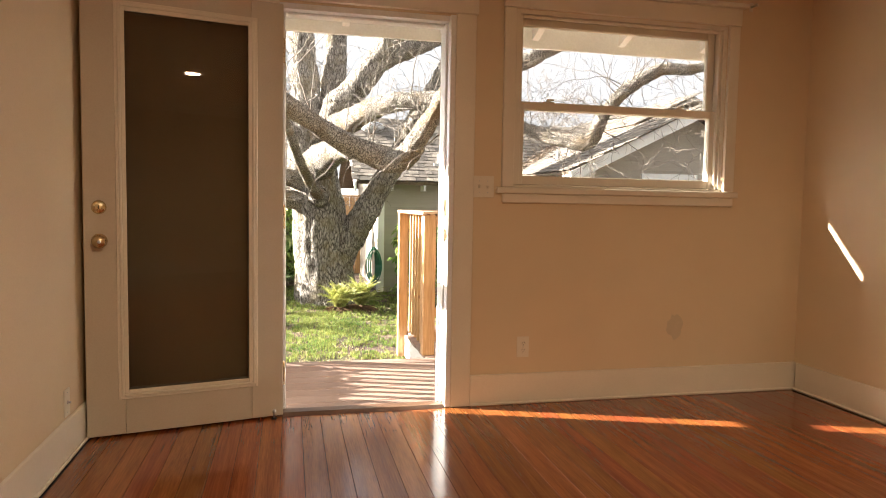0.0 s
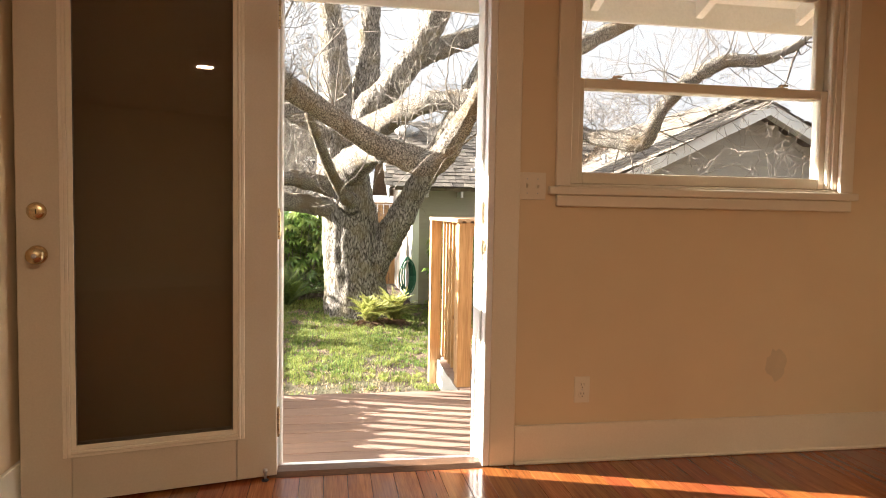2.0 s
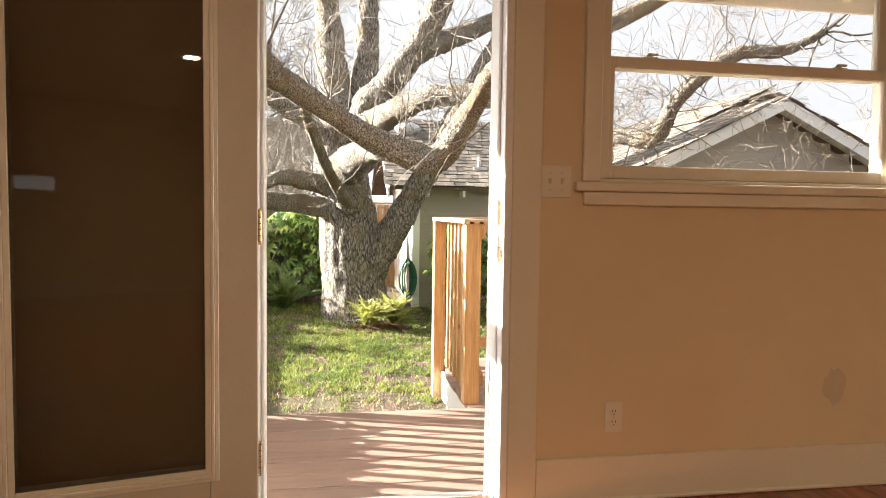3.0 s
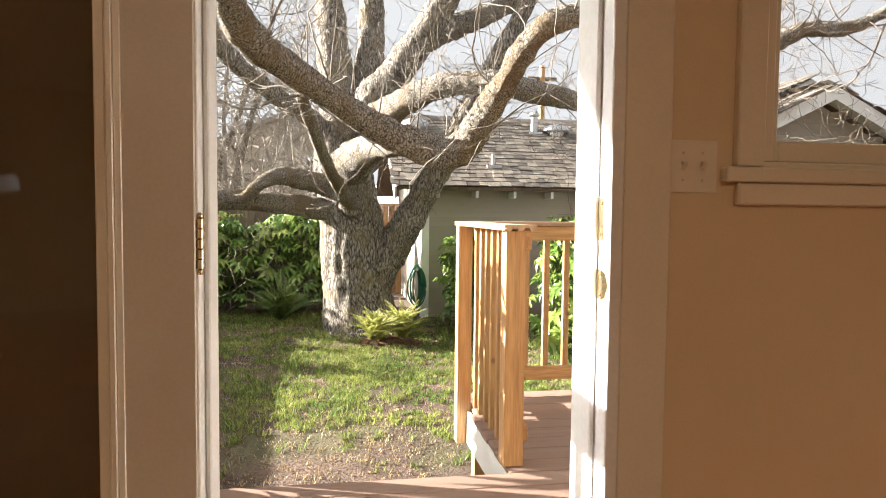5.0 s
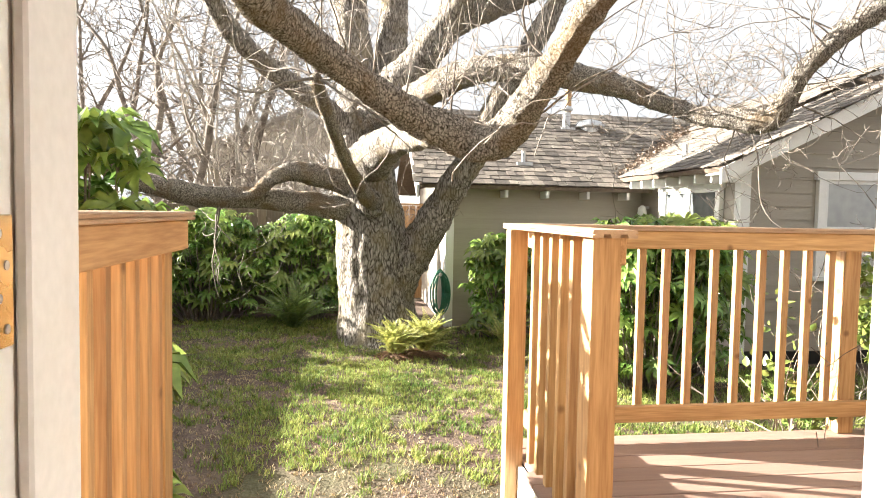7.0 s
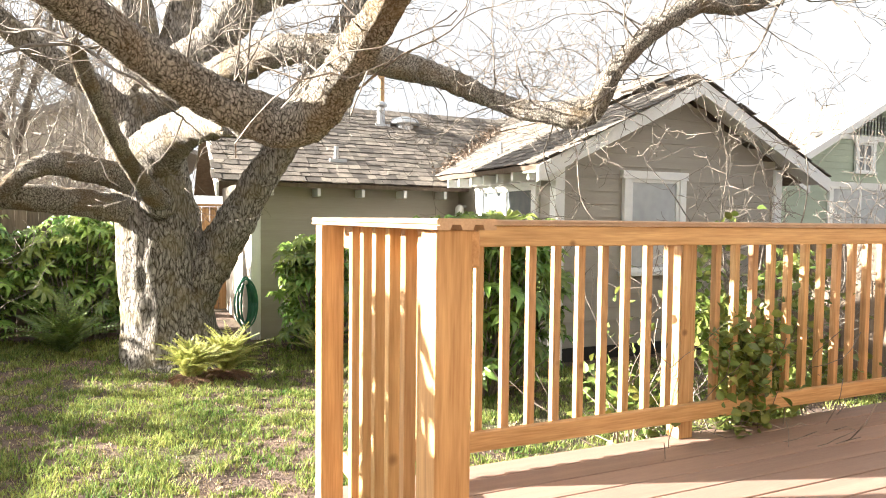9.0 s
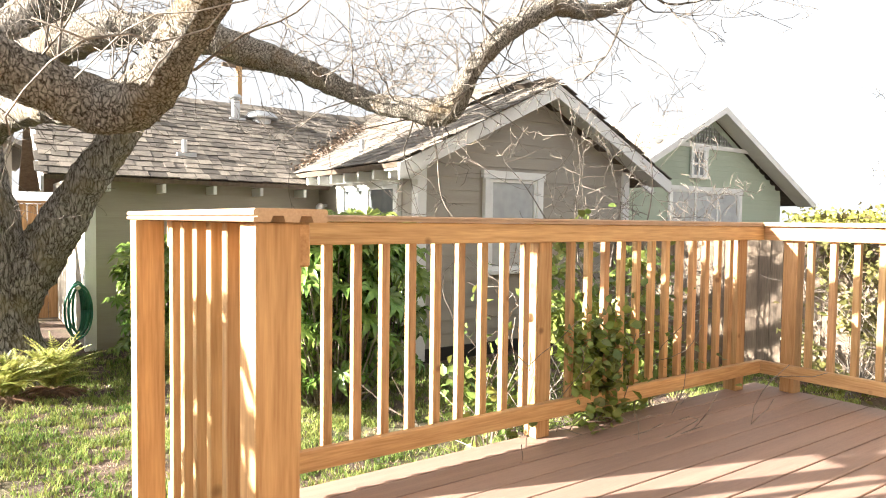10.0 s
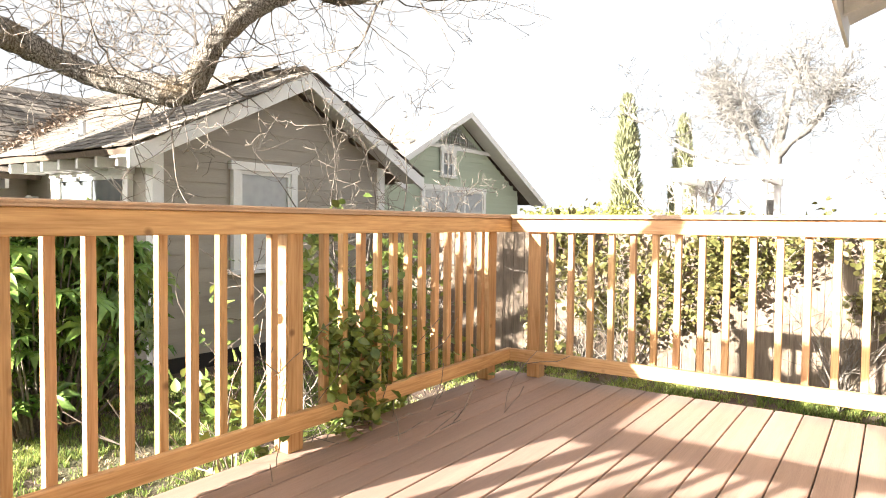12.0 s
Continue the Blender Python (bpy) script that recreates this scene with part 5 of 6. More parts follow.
def leaf_mass(name, label, category, spots, count, size, material, seed, stems=0):
    """Many small folded leaves scattered through boxes of (x0, x1, y0, y1, z0, z1, share)."""
    r = random.Random(seed)
    v, f = [], []
    total, made = sum(s[6] for s in spots), 0
    for s in spots:
        for _ in range(int(count * s[6] / total)):
            if made % 26 == 0:
                c = Vector((r.uniform(s[0], s[1]), r.uniform(s[2], s[3]), r.uniform(s[4], s[5])))
                sg = r.uniform(0.9, 2.2) * size
            made += 1
            p = c + Vector((r.gauss(0, sg), r.gauss(0, sg * 0.7), r.gauss(0, sg)))
            if p.z < GROUND or noise.noise(p * 1.6 + Vector((seed, 0, 0))) < -0.12:
                continue
            m = Euler((r.gauss(0.6, 0.7), r.gauss(0, 0.6), r.uniform(0, 6.28))).to_matrix()
            k = size * r.uniform(0.6, 1.3)
            i = len(v)
            for q in ((0, 0, 0), (-0.30, 0.22, 0.08), (-0.36, 0.55, 0.10), (0, 0.5, -0.05), (0.36, 0.55, 0.10), (0.30, 0.22, 0.08), (0, 1.05, -0.16)):
                v.append(tuple(p + m @ (Vector(q) * k)))
            f += [(i, i + 3, i + 2, i + 1), (i, i + 5, i + 4, i + 3), (i + 2, i + 3, i + 6), (i + 3, i + 4, i + 6)]
    t = thing(name, label, category, (spots[0][0], spots[0][2], GROUND))
    ob = new("leaves", pydata("leaves", v, f, material, True))
    ob.parent = t
    ob.matrix_parent_inverse = Matrix.Translation(-Vector(t.location))
    tagged(ob, kind="stuff")
    if stems:
        v, f = [], []
        for _ in range(stems):
            s = r.choice(spots)
            grow(v, f, r, (r.uniform(s[0], s[1]), (s[2] + s[3]) / 2, GROUND), (r.gauss(0, 0.3), r.gauss(0, 0.2), 1), (s[5] - GROUND) * r.uniform(0.6, 1.0), 0.01, 2)
        st = new("stems", pydata("stems", v, f, TWIG))
        st.parent = t
        st.matrix_parent_inverse = Matrix.Translation(-Vector(t.location))
        tagged(st, kind="stuff")
    return t


leaf_mass("railing_vine", "leafy green climber tangled through the deck railing", "vine",
          [(3.25, 3.75, 6.48, 6.75, -0.35, 0.55, 3), (3.25, 3.55, 6.36, 6.55, -0.02, 0.42, 1.4), (3.7, 4.6, 6.55, 6.9, -0.5, 0.25, 2), (3.3, 4.5, 6.55, 6.95, 0.3, 0.95, 1.2), (2.75, 3.15, 6.58, 6.9, -0.5, 0.55, 1.3)], 6800, 0.058, IVY, 71, 26)
leaf_mass("fence_ivy", "sunlit ivy hanging over the board fence", "ivy",
          [(7.55, 7.95, 5.6, 7.4, -0.35, 0.95, 3), (7.6, 7.95, 3.4, 5.7, 0.25, 1.05, 3), (7.5, 7.95, 6.3, 7.6, -0.6, 0.2, 1.5), (7.55, 7.95, 1.0, 3.6, 0.35, 1.0, 2)], 11000, 0.066, IVY_OLIVE, 72, 60)
# out-of-view blocker, added to throw shade over the far lawn and trunk foot
leaf_mass("shading_hedge", "unseen tall hedge added behind the side fence to shade the lawn", "hedge",
          [(-6.1, -5.35, 11.6, 15.2, -0.6, 1.7, 1)], 9000, 0.13, IVY, 75, 14)
leaf_mass("far_hedge", "clipped yellow-green hedge beyond the fence", "hedge",
          [(15.0, 17.0, 9.2, 11.6, 0.1, 1.16, 1), (15.8, 17.6, 7.8, 9.2, 0.1, 1.05, 0.6)], 34000, 0.085, IVY_HEDGE, 73)
leaf_mass("garden_bushes", "mixed green bushes along the back fence", "bush",
          [(-7.0, -2.6, 14.6, 15.6, -0.5, 1.1, 1), (0.0, 1.0, 14.4, 14.9, -0.5, 0.9, 0.3)], 3600, 0.09, FATSIA, 74, 20)


def cypress(x, y, height, wide, seed):
    r = random.Random(seed)
    t = thing("cypress_tree", "tall narrow cypress with dense yellow-green sprays", "tree", (x, y, GROUND), "cypresses")
    part("trunk", turned(bmesh.new(), [(0.22, -0.05), (0.16, height * 0.4), (0.03, height * 0.93)], Matrix(), 10), BARK, t)
    v, f = [], []
    for _ in range(7000):
        u = r.random() ** 0.8
        z = height * (0.08 + 0.92 * u)
        rad = wide * (1 - u) ** 0.62 * (0.75 + 0.45 * noise.noise((z * 0.9, r.random() * 0.4, seed)))
        a = r.uniform(0, math.tau)
        q = rad * r.uniform(0.55, 1.05)
        p = Vector((q * math.cos(a), q * math.sin(a), z))
        l, w = r.uniform(0.14, 0.36), r.uniform(0.02, 0.05)
        d = Vector((math.cos(a) * 0.45, math.sin(a) * 0.45, r.uniform(0.5, 1.0))).normalized()
        s = d.cross(Vector((r.gauss(0, 1), r.gauss(0, 1), r.gauss(0, 1)))).normalized()
        i = len(v)
        v += [tuple(p), tuple(p + d * l * 0.5 + s * w), tuple(p + d * l), tuple(p + d * l * 0.5 - s * w)]
        f.append((i, i + 1, i + 2, i + 3))
    c = new("crown", pydata("crown", v, f, CONIFER))
    c.parent = t
    tagged(c, kind="stuff")


cypress(26.2, 12.9, 6.5, 0.95, 81)
cypress(29.0, 11.5, 6.0, 0.80, 82)

# ---------------------------------------------------------------- neighbouring houses
SIDING_MESH = {}
for key, m in (("taupe", SIDING), ("sage", SIDING_GREEN)):
    SIDING_MESH[key] = shared("siding_board", prism(bmesh.new(), [(0, 0), (-0.020, 0), (-0.020, 0.006), (-0.006, 0.172), (0, 0.172)], 0, 1, "x"), m)


def siding(wall, key, m, length, z0, z1, span=None, holes=()):
    """Lap boards on a wall whose outer face is the plane m (x along, -y out); span(z) limits them under a gable; holes are (x0, x1, z0, z1)."""
    z = z0
    while z < z1 - 0.02:
        a, b = span(z + 0.1) if span else (0.0, length)
        cuts = [(a, b)]
        for h in holes:
            if h[2] - 0.10 < z < h[3] - 0.06:
                cuts = [c for s in cuts for c in ((s[0], min(s[1], h[0])), (max(s[0], h[1]), s[1])) if c[1] - c[0] > 0.02]
        for c in cuts:
            if c[1] - c[0] > 0.05:
                piece("siding_board", SIDING_MESH[key], wall, m @ Matrix.Translation((c[0], -0.001, z)) @ Matrix.Diagonal((c[1] - c[0], 1, 1, 1)))
        z += 0.16


SHINGLE_MESH = [shared("shingle", solid(-w / 2, w / 2, 0, 0.30, 0, 0.012), SHINGLE) for w in (0.13, 0.17, 0.21)]


def shingled(roof, m, length, slope, near, seed, gap=0.155, limit=290):
    """Courses of shingles on the plane m (x along the eave, y up the slope, z out). The stretch near=(x0, x1, y0, y1) is made of single pieces."""
    r = random.Random(seed)
    v, f, made = [], [], 0
    y = -0.03
    while y < slope - 0.05:
        x = r.uniform(-0.1, 0.0)
        while x < length:
            k = r.randrange(3)
            w = (0.13, 0.17, 0.21)[k]
            tilt = pose(x + w / 2, y + r.gauss(0, 0.012), 0.004 + r.uniform(0, 0.007), r.uniform(-3.8, -2.2), 0, r.gauss(0, 1.0))
            if near[0] < x < near[1] and near[2] < y < near[3] and made < limit:
                piece("shingle", SHINGLE_MESH[k], roof, m @ tilt @ Matrix.Translation((0, 0, 0.016)))
                made += 1
            else:
                t = m @ tilt @ Matrix.Translation((0, 0, 0.016))
                i = len(v)
                for q in ((-w / 2, 0, 0), (w / 2, 0, 0), (w / 2, 0.3, 0), (-w / 2, 0.3, 0), (-w / 2, 0, 0.012), (w / 2, 0, 0.012), (w / 2, 0.3, 0.012), (-w / 2, 0.3, 0.012)):
                    v.append(tuple(t @ Vector(q)))
                f += [(i + 4, i + 5, i + 6, i + 7), (i, i + 1, i + 5, i + 4), (i, i + 4, i + 7, i + 3), (i + 1, i + 2, i + 6, i + 5)]
            x += w + 0.006
        y += gap
    if v:
        ob = new("shingles", pydata("shingles", v, f, SHINGLE))
        ob.parent = roof
        tagged(ob, kind="stuff")


def rect_ring(bm, x0, x1, z0, z1, t, y0, y1):
    """One closed rectangular frame of width t."""
    o, i = [(x0, z0), (x1, z0), (x1, z1), (x0, z1)], [(x0 + t, z0 + t), (x1 - t, z0 + t), (x1 - t, z1 - t), (x0 + t, z1 - t)]
    q = [[bm.verts.new((u, y, v)) for u, v in p] for y in (y0, y1) for p in (o, i)]
    for k in range(4):
        j = (k + 1) % 4
        bm.faces.new((q[0][k], q[0][j], q[1][j], q[1][k]))
        bm.faces.new((q[2][j], q[2][k], q[3][k], q[3][j]))
        bm.faces.new((q[0][j], q[0][k], q[2][k], q[2][j]))
        bm.faces.new((q[1][k], q[1][j], q[3][j], q[3][k]))
    bmesh.ops.recalc_face_normals(bm, faces=bm.faces[:])
    return bm


def house_window(house, m, wd, ht, cols, rows=1, trim=0.10, label="white framed window", glass=None):
    """A frame on a wall plane m (x along, -y out), with its trim boards, bars and panes; its lower left corner is the origin."""
    fr = part("window", rect_ring(bmesh.new(), 0.0, wd, -0.02, ht + 0.02, 0.045, -0.02, 0.02), PAINT_OUT, house, label)
    fr.matrix_basis = m
    for q in ((-trim, -0.001, -0.045, -0.02, ht + 0.02), (wd + 0.001, wd + trim, -0.045, -0.02, ht + 0.02), (-trim - 0.03, wd + trim + 0.03, -0.05, ht + 0.0205, ht + 0.02 + trim)):
        part("trim_board", solid(q[0], q[1], q[2], 0.02, q[3], q[4], bevel=0.003), PAINT_OUT, fr)
    part("sill", solid(-trim - 0.04, wd + trim + 0.04, -0.075, 0.02, -0.075, -0.0205, bevel=0.004), PAINT_OUT, fr)
    for k in range(1, cols):
        part("mullion", solid(wd * k / cols - 0.03, wd * k / cols + 0.03, -0.018, 0.018, 0.0255, ht - 0.0255), PAINT_OUT, fr)
    for k in range(1, rows):
        for c in range(cols):
            part("muntin", solid(wd * c / cols + 0.046, wd * (c + 1) / cols - 0.046, -0.016, 0.016, ht * k / rows - 0.02, ht * k / rows + 0.02), PAINT_OUT, fr)
    for c in range(cols):
        for k in range(rows):
            part("pane", solid(wd * c / cols + 0.03, wd * (c + 1) / cols - 0.03, 0.003, 0.008, ht * k / rows + 0.015, ht * (k + 1) / rows - 0.015), glass or PANE, fr)
    part("curtain", solid(0.02, wd - 0.02, 0.03, 0.035, 0.0, ht), CURTAIN, fr, "pale curtain behind the glass")


PANE = surface("dim_window_glass", (0.10, 0.11, 0.115), (0.17, 0.18, 0.18), 1.2, 8, 0.06, 0.03, 0.0, each=0.2, specular=0.8)
PANE_PALE = surface("window_glass_over_pale_blind", (0.33, 0.34, 0.34), (0.46, 0.47, 0.46), 1.2, 8, 0.06, 0.03, 0.0, each=0.2, specular=0.8)
CURTAIN = surface("pale_curtain", (0.6, 0.6, 0.57), (0.7, 0.7, 0.66), 3, 30, 0.9, 0.05, 0.0, each=0.0)
WHITE_BOARD = PAINT_OUT

# taupe house: a wing with its eave to the lawn, and a gabled wing
taupe = thing("taupe_house", "taupe bungalow with white trim and a weathered wood shingle roof", "house")
EV, PITCH_W = 1.535, 0.557
EG, PITCH_G = 1.705, 0.485        # the gabled wing: higher eave, gentler pitch
wall_a = part("wall", solid(1.80, 4.95, 13.32, 17.5, GROUND - 0.05, EV + 0.05), SIDING, taupe)
siding(wall_a, "taupe", pose(1.80, 13.32, 0), 3.12, GROUND + 0.1, EV - 0.02)
wall_b = part("wall", prism(bmesh.new(), [(4.93, GROUND - 0.05), (8.62, GROUND - 0.05), (8.62, EG + 0.06), (6.80, EG + 0.98), (4.93, EG + 0.06)], 10.62, 17.5), SIDING, taupe)
half = 1.845


def gable_span(z):
    cut = max(0.0, (z - (EG + 0.10)) / PITCH_G)
    return cut, 2 * half - cut


siding(wall_b, "taupe", pose(4.93, 10.62, 0), 2 * half, GROUND + 0.16, EG + 0.95, gable_span, [(0.94, 1.94, 0.31, 1.66)])
siding(wall_b, "taupe", pose(4.93, 13.30, 0, 0, 0, -90), 2.66, GROUND + 0.16, EG + 0.0, None, [(0.70, 2.42, 0.93, 1.60)])
part("foundation", solid(4.90, 8.66, 10.585, 10.62, GROUND - 0.05, GROUND + 0.155), DARK, taupe, "dark foundation strip")
for x, y in ((4.905, 10.555), (8.55, 10.555), (1.765, 13.26)):
    part("corner_board", solid(x, x + 0.13, y, y + 0.13, GROUND + 0.02, EV + (0.14 if y > 13 else 0.24), bevel=0.004), WHITE_BOARD, taupe, "white corner board")
house_window(taupe, pose(6.02, 10.595, 0.42), 0.80, 1.13, 1, 2, label="white framed sash window with a pale blind", glass=PANE_PALE)
house_window(taupe, pose(4.905, 12.48, 1.02, 0, 0, -90), 1.44, 0.42, 2, 1, 0.10, "white framed slider window under the eave")
# roofs: each slope a thick slab with its shingles
ANG, ANG_G = math.degrees(math.atan(PITCH_W)), math.degrees(math.atan(PITCH_G))


def slab(name, parent, m, length, slope, thick=0.06):
    ob = part(name, solid(0, length, -0.02, slope, -thick, 0.0), FENCE, parent)
    ob.matrix_basis = m
    return ob


left_m = pose(1.32, 12.93, EV - 0.02, ANG, 0, 0)
roof_a = slab("roof", taupe, left_m, 6.2, 2.86)
shingled(roof_a, Matrix(), 6.2, 2.86, (0.9, 3.6, 0, 2.86), 91)
roof_a2 = slab("roof", taupe, pose(7.5, 17.85, EV - 0.02, ANG, 0, 180), 6.2, 2.86)
# slope of the gabled wing that faces the lawn: its eave runs away from the viewer
side_m = pose(4.49, 14.9, EG - 0.03, ANG_G, 0, -90)
roof_b = slab("roof", taupe, side_m, 4.62, 2.63)
shingled(roof_b, Matrix(), 4.62, 2.63, (2.6, 4.62, 0, 2.63), 92)
EG2 = EG + 0.06
side_c = pose(4.49, 18.0, EG2 - 0.03, ANG_G, 0, -90)
roof_c = part("roof", solid(0, 6.4, 2.0, 3.36, -0.06, 0.0), FENCE, taupe)
roof_c.matrix_basis = side_c
shingled(roof_c, pose(0, 2.03, 0), 6.4, 1.33, (0, 0, 0, 0), 93)
roof_d = slab("roof", taupe, pose(9.22, 10.28, EG - 0.03, ANG_G, 0, 90), 4.6, 2.63)
roof_e = slab("roof", taupe, pose(10.538, 11.6, EG2 - 0.03, ANG_G, 0, 90), 6.4, 3.36)
shingled(roof_d, Matrix(), 1.4, 2.63, (0, 0, 0, 0), 94)


def rake(parent, x0, x1, y, z0, z1, deep=0.155, thick=0.04):
    """Barge board from (x0, z0) up to (x1, z1) in the plane y."""
    part("barge_board", prism(bmesh.new(), [(x0, z0), (x1, z1), (x1, z1 - deep * 1.15), (x0, z0 - deep * 1.15)], y - thick, y), WHITE_BOARD, parent, "white barge board")


rake(taupe, 4.465, 6.855, 10.275, EG - 0.055, EG - 0.055 + 2.39 * PITCH_G)
rake(taupe, 9.245, 6.855, 10.275, EG - 0.055, EG - 0.055 + 2.39 * PITCH_G)
rake(taupe, 5.60, 7.514, 11.585, EG2 - 0.055 + 1.11 * PITCH_G, EG2 - 0.055 + 3.024 * PITCH_G)
rake(taupe, 10.538, 7.514, 11.585, EG2 - 0.055, EG2 - 0.055 + 3.024 * PITCH_G)
bm = bmesh.new()
prism(bm, [(12.90, EV - 0.05), (15.36, EV - 0.05 + 2.46 * PITCH_W), (15.36, EV - 0.23 + 2.46 * PITCH_W), (12.90, EV - 0.23)], 1.28, 1.315, "x")
part("barge_board", bm, WHITE_BOARD, taupe, "white barge board")
for s, d in ((-1, 2.37), (1, 2.37)):
    part("soffit", prism(bmesh.new(), [(6.855, EG - 0.11 + d * PITCH_G), (6.855 + s * d, EG - 0.11), (6.855 + s * d, EG - 0.125), (6.855, EG - 0.125 + d * PITCH_G)], 10.277, 10.615), WHITE_BOARD, taupe, "pale painted soffit")
for k in range(5):
    part("rafter_tail", solid(1.98 + 0.635 * k, 2.025 + 0.635 * k, 12.96, 13.31, EV - 0.20, EV - 0.09, bevel=0.003), WHITE_BOARD, taupe)
for k in range(7):
    part("rafter_tail", solid(4.53, 4.92, 10.55 + 0.38 * k, 10.60 + 0.38 * k, EG - 0.20, EG - 0.085, bevel=0.003), WHITE_BOARD, taupe)


def roof_vent(name, label, x, y, z, r0, ht, cap):
    t = thing(name, label, "roof vent", (x, y, z), "roof vents")
    part("flashing", solid(-0.13, 0.13, -0.13, 0.13, -0.06, 0.015, bevel=0.004), METAL, t)
    part("pipe", turned(bmesh.new(), [(r0, -0.05), (r0, ht), (r0 * 0.85, ht + 0.004)], Matrix(), 16), METAL, t, smooth=False)
    if cap:
        part("cap", turned(bmesh.new(), [(r0 * 1.5, ht + 0.03), (r0 * 1.6, ht + 0.06), (r0 * 1.2, ht + 0.10), (0.01, ht + 0.13)], Matrix(), 16), METAL, t, smooth=True)


roof_vent("vent_pipe", "short white vent pipe with square flashing", 3.05, 13.62, EV + 0.36, 0.035, 0.20, False)
roof_vent("vent_pipe", "short white vent pipe on the gabled wing", 5.05, 12.2, EG + 0.245, 0.035, 0.18, False)
roof_vent("flue_pipe", "galvanised flue with a rain cap near the ridge", 4.20, 15.0, EV + 1.12, 0.07, 0.30, True)
dome = thing("dome_vent", "low round galvanised dome vent near the ridge", "roof vent", (4.62, 14.95, EV + 1.08), "roof vents")
part("base", turned(bmesh.new(), [(0.16, -0.10), (0.16, 0.08)], Matrix(), 20), METAL, dome)
part("hood", turned(bmesh.new(), [(0.26, 0.07), (0.27, 0.10), (0.22, 0.17), (0.10, 0.21), (0.01, 0.215)], Matrix(), 24), METAL, dome, smooth=True)
dome2 = thing("dome_vent", "low round galvanised dome vent behind the limb", "roof vent", (1.85, 15.0, EV + 1.12), "roof vents")
part("hood", turned(bmesh.new(), [(0.2, -0.05), (0.27, 0.10), (0.22, 0.17), (0.10, 0.21), (0.01, 0.215)], Matrix(), 24), METAL, dome2, smooth=True)
pole = thing("utility_pole", "brown wooden utility pole behind the roof", "pole", (7.2, 24.0, GROUND))
part("shaft", turned(bmesh.new(), [(0.13, 0), (0.10, 6.6), (0.09, 6.7)], Matrix(), 12), CEDAR["z"], pole)
part("cross_arm", solid(-0.5, 0.5, -0.05, 0.05, 6.2, 6.32, bevel=0.01), FENCE, pole)
wl = thing("wall_lamp", "small white lantern on the wall under the eave", "lamp", (4.905, 13.0, 1.16))
part("arm", solid(-0.10, 0.0, -0.02, 0.02, 0.05, 0.09, bevel=0.004), METAL, wl)
part("shade", turned(bmesh.new(), [(0.03, -0.12), (0.075, -0.10), (0.06, 0.03), (0.02, 0.07)], pose(-0.11, 0, 0.03), 14), PAINT_OUT, wl, smooth=True)
v, f = [], []
r = random.Random(95)
for _ in range(900):
    t = r.random() ** 0.7
    x, y = 4.55 + t * 2.0 + r.gauss(0, 0.09), 13.2 + t * 1.8 + r.gauss(0, 0.09)
    z = max(EV + (y - 12.93) * PITCH_W, EG + (x - 4.49) * PITCH_G) + 0.02 + r.uniform(0, 0.04)
    m = Euler((r.uniform(0.1, 0.9), r.uniform(-0.9, 0.1), r.uniform(0, 6.28))).to_matrix()
    i = len(v)
    for q in ((-0.022, -0.015, 0), (0.022, -0.015, 0.008), (0.03, 0.015, 0), (-0.015, 0.022, 0.009)):
        v.append(tuple(Vector((x, y, z)) + m @ Vector(q)))
    f.append((i, i + 1, i + 2, i + 3))
ROOF_LEAF = surface("grey_brown_dead_leaf", (0.14, 0.10, 0.075), (0.32, 0.25, 0.19), 3, 20, 0.85, 0.1, 0.0, each=0.3)
tagged(new("leaf_litter", pydata("leaf_litter", v, f, ROOF_LEAF)), "dry brown leaves drifted in the roof valley", "leaves", kind="stuff")

# sage green house further off
sage = thing("sage_house", "sage green bungalow gable with white trim and lattice", "house")
GY, GX, GA, GE, GH = 15.0, 18.2, 4.38, 1.76, 5.25
PG = (GA - GE) / GH
w1 = part("wall", prism(bmesh.new(), [(GX - 4.1, GROUND - 0.05), (GX + 4.1, GROUND - 0.05), (GX + 4.1, GE + 0.25), (GX, GA - 0.12), (GX - 4.1, GE + 0.25)], GY + 0.55, GY + 9), SIDING_GREEN, sage)
siding(w1, "sage", pose(GX - 4.1, GY + 0.55, 0), 8.2, GROUND + 0.1, GA - 0.9,
       lambda z: (max(0.0, (z - GE - 0.3) / PG), 8.2 - max(0.0, (z - GE - 0.3) / PG)), [(2.25, 5.85, 0.5, 2.05), (3.2, 4.05, 2.35, 3.25)])
house_window(sage, pose(16.5, GY + 0.50, 0.60), 3.3, 1.35, 3, 1, 0.14, "white framed triple window", PANE_PALE)
house_window(sage, pose(17.45, GY + 0.50, 2.42), 0.55, 0.70, 2, 2, 0.12, "small white attic window")
for s in (-1, 1):
    rf = part("roof", solid(-0.02, math.hypot(GH, GA - GE), 0, 9.5, -0.08, 0), SHINGLE, sage)
    rf.matrix_basis = pose(GX + s * GH, GY + 0.02, GE, 0, -math.degrees(math.atan(PG)) if s < 0 else math.degrees(math.atan(PG)), 0) @ (Matrix.Diagonal((1, 1, 1, 1)) if s < 0 else Matrix.Diagonal((-1, 1, 1, 1)))
rake(sage, GX - GH - 0.03, GX, GY + 0.01, GE - 0.02, GA + 0.0, 0.17)
rake(sage, GX + GH + 0.03, GX, GY + 0.01, GE - 0.02, GA + 0.0, 0.17)
bm = bmesh.new()
for k in range(-9, 10):
    for s in (-1, 1):
        x = GX + k * 0.13
        top, bot = GA - 0.38 - abs(x - GX) * PG, GA - 1.02
        if top > bot + 0.05:
            box(bm, x - 0.018, x + 0.018, GY + 0.50, GY + 0.515, bot, top)
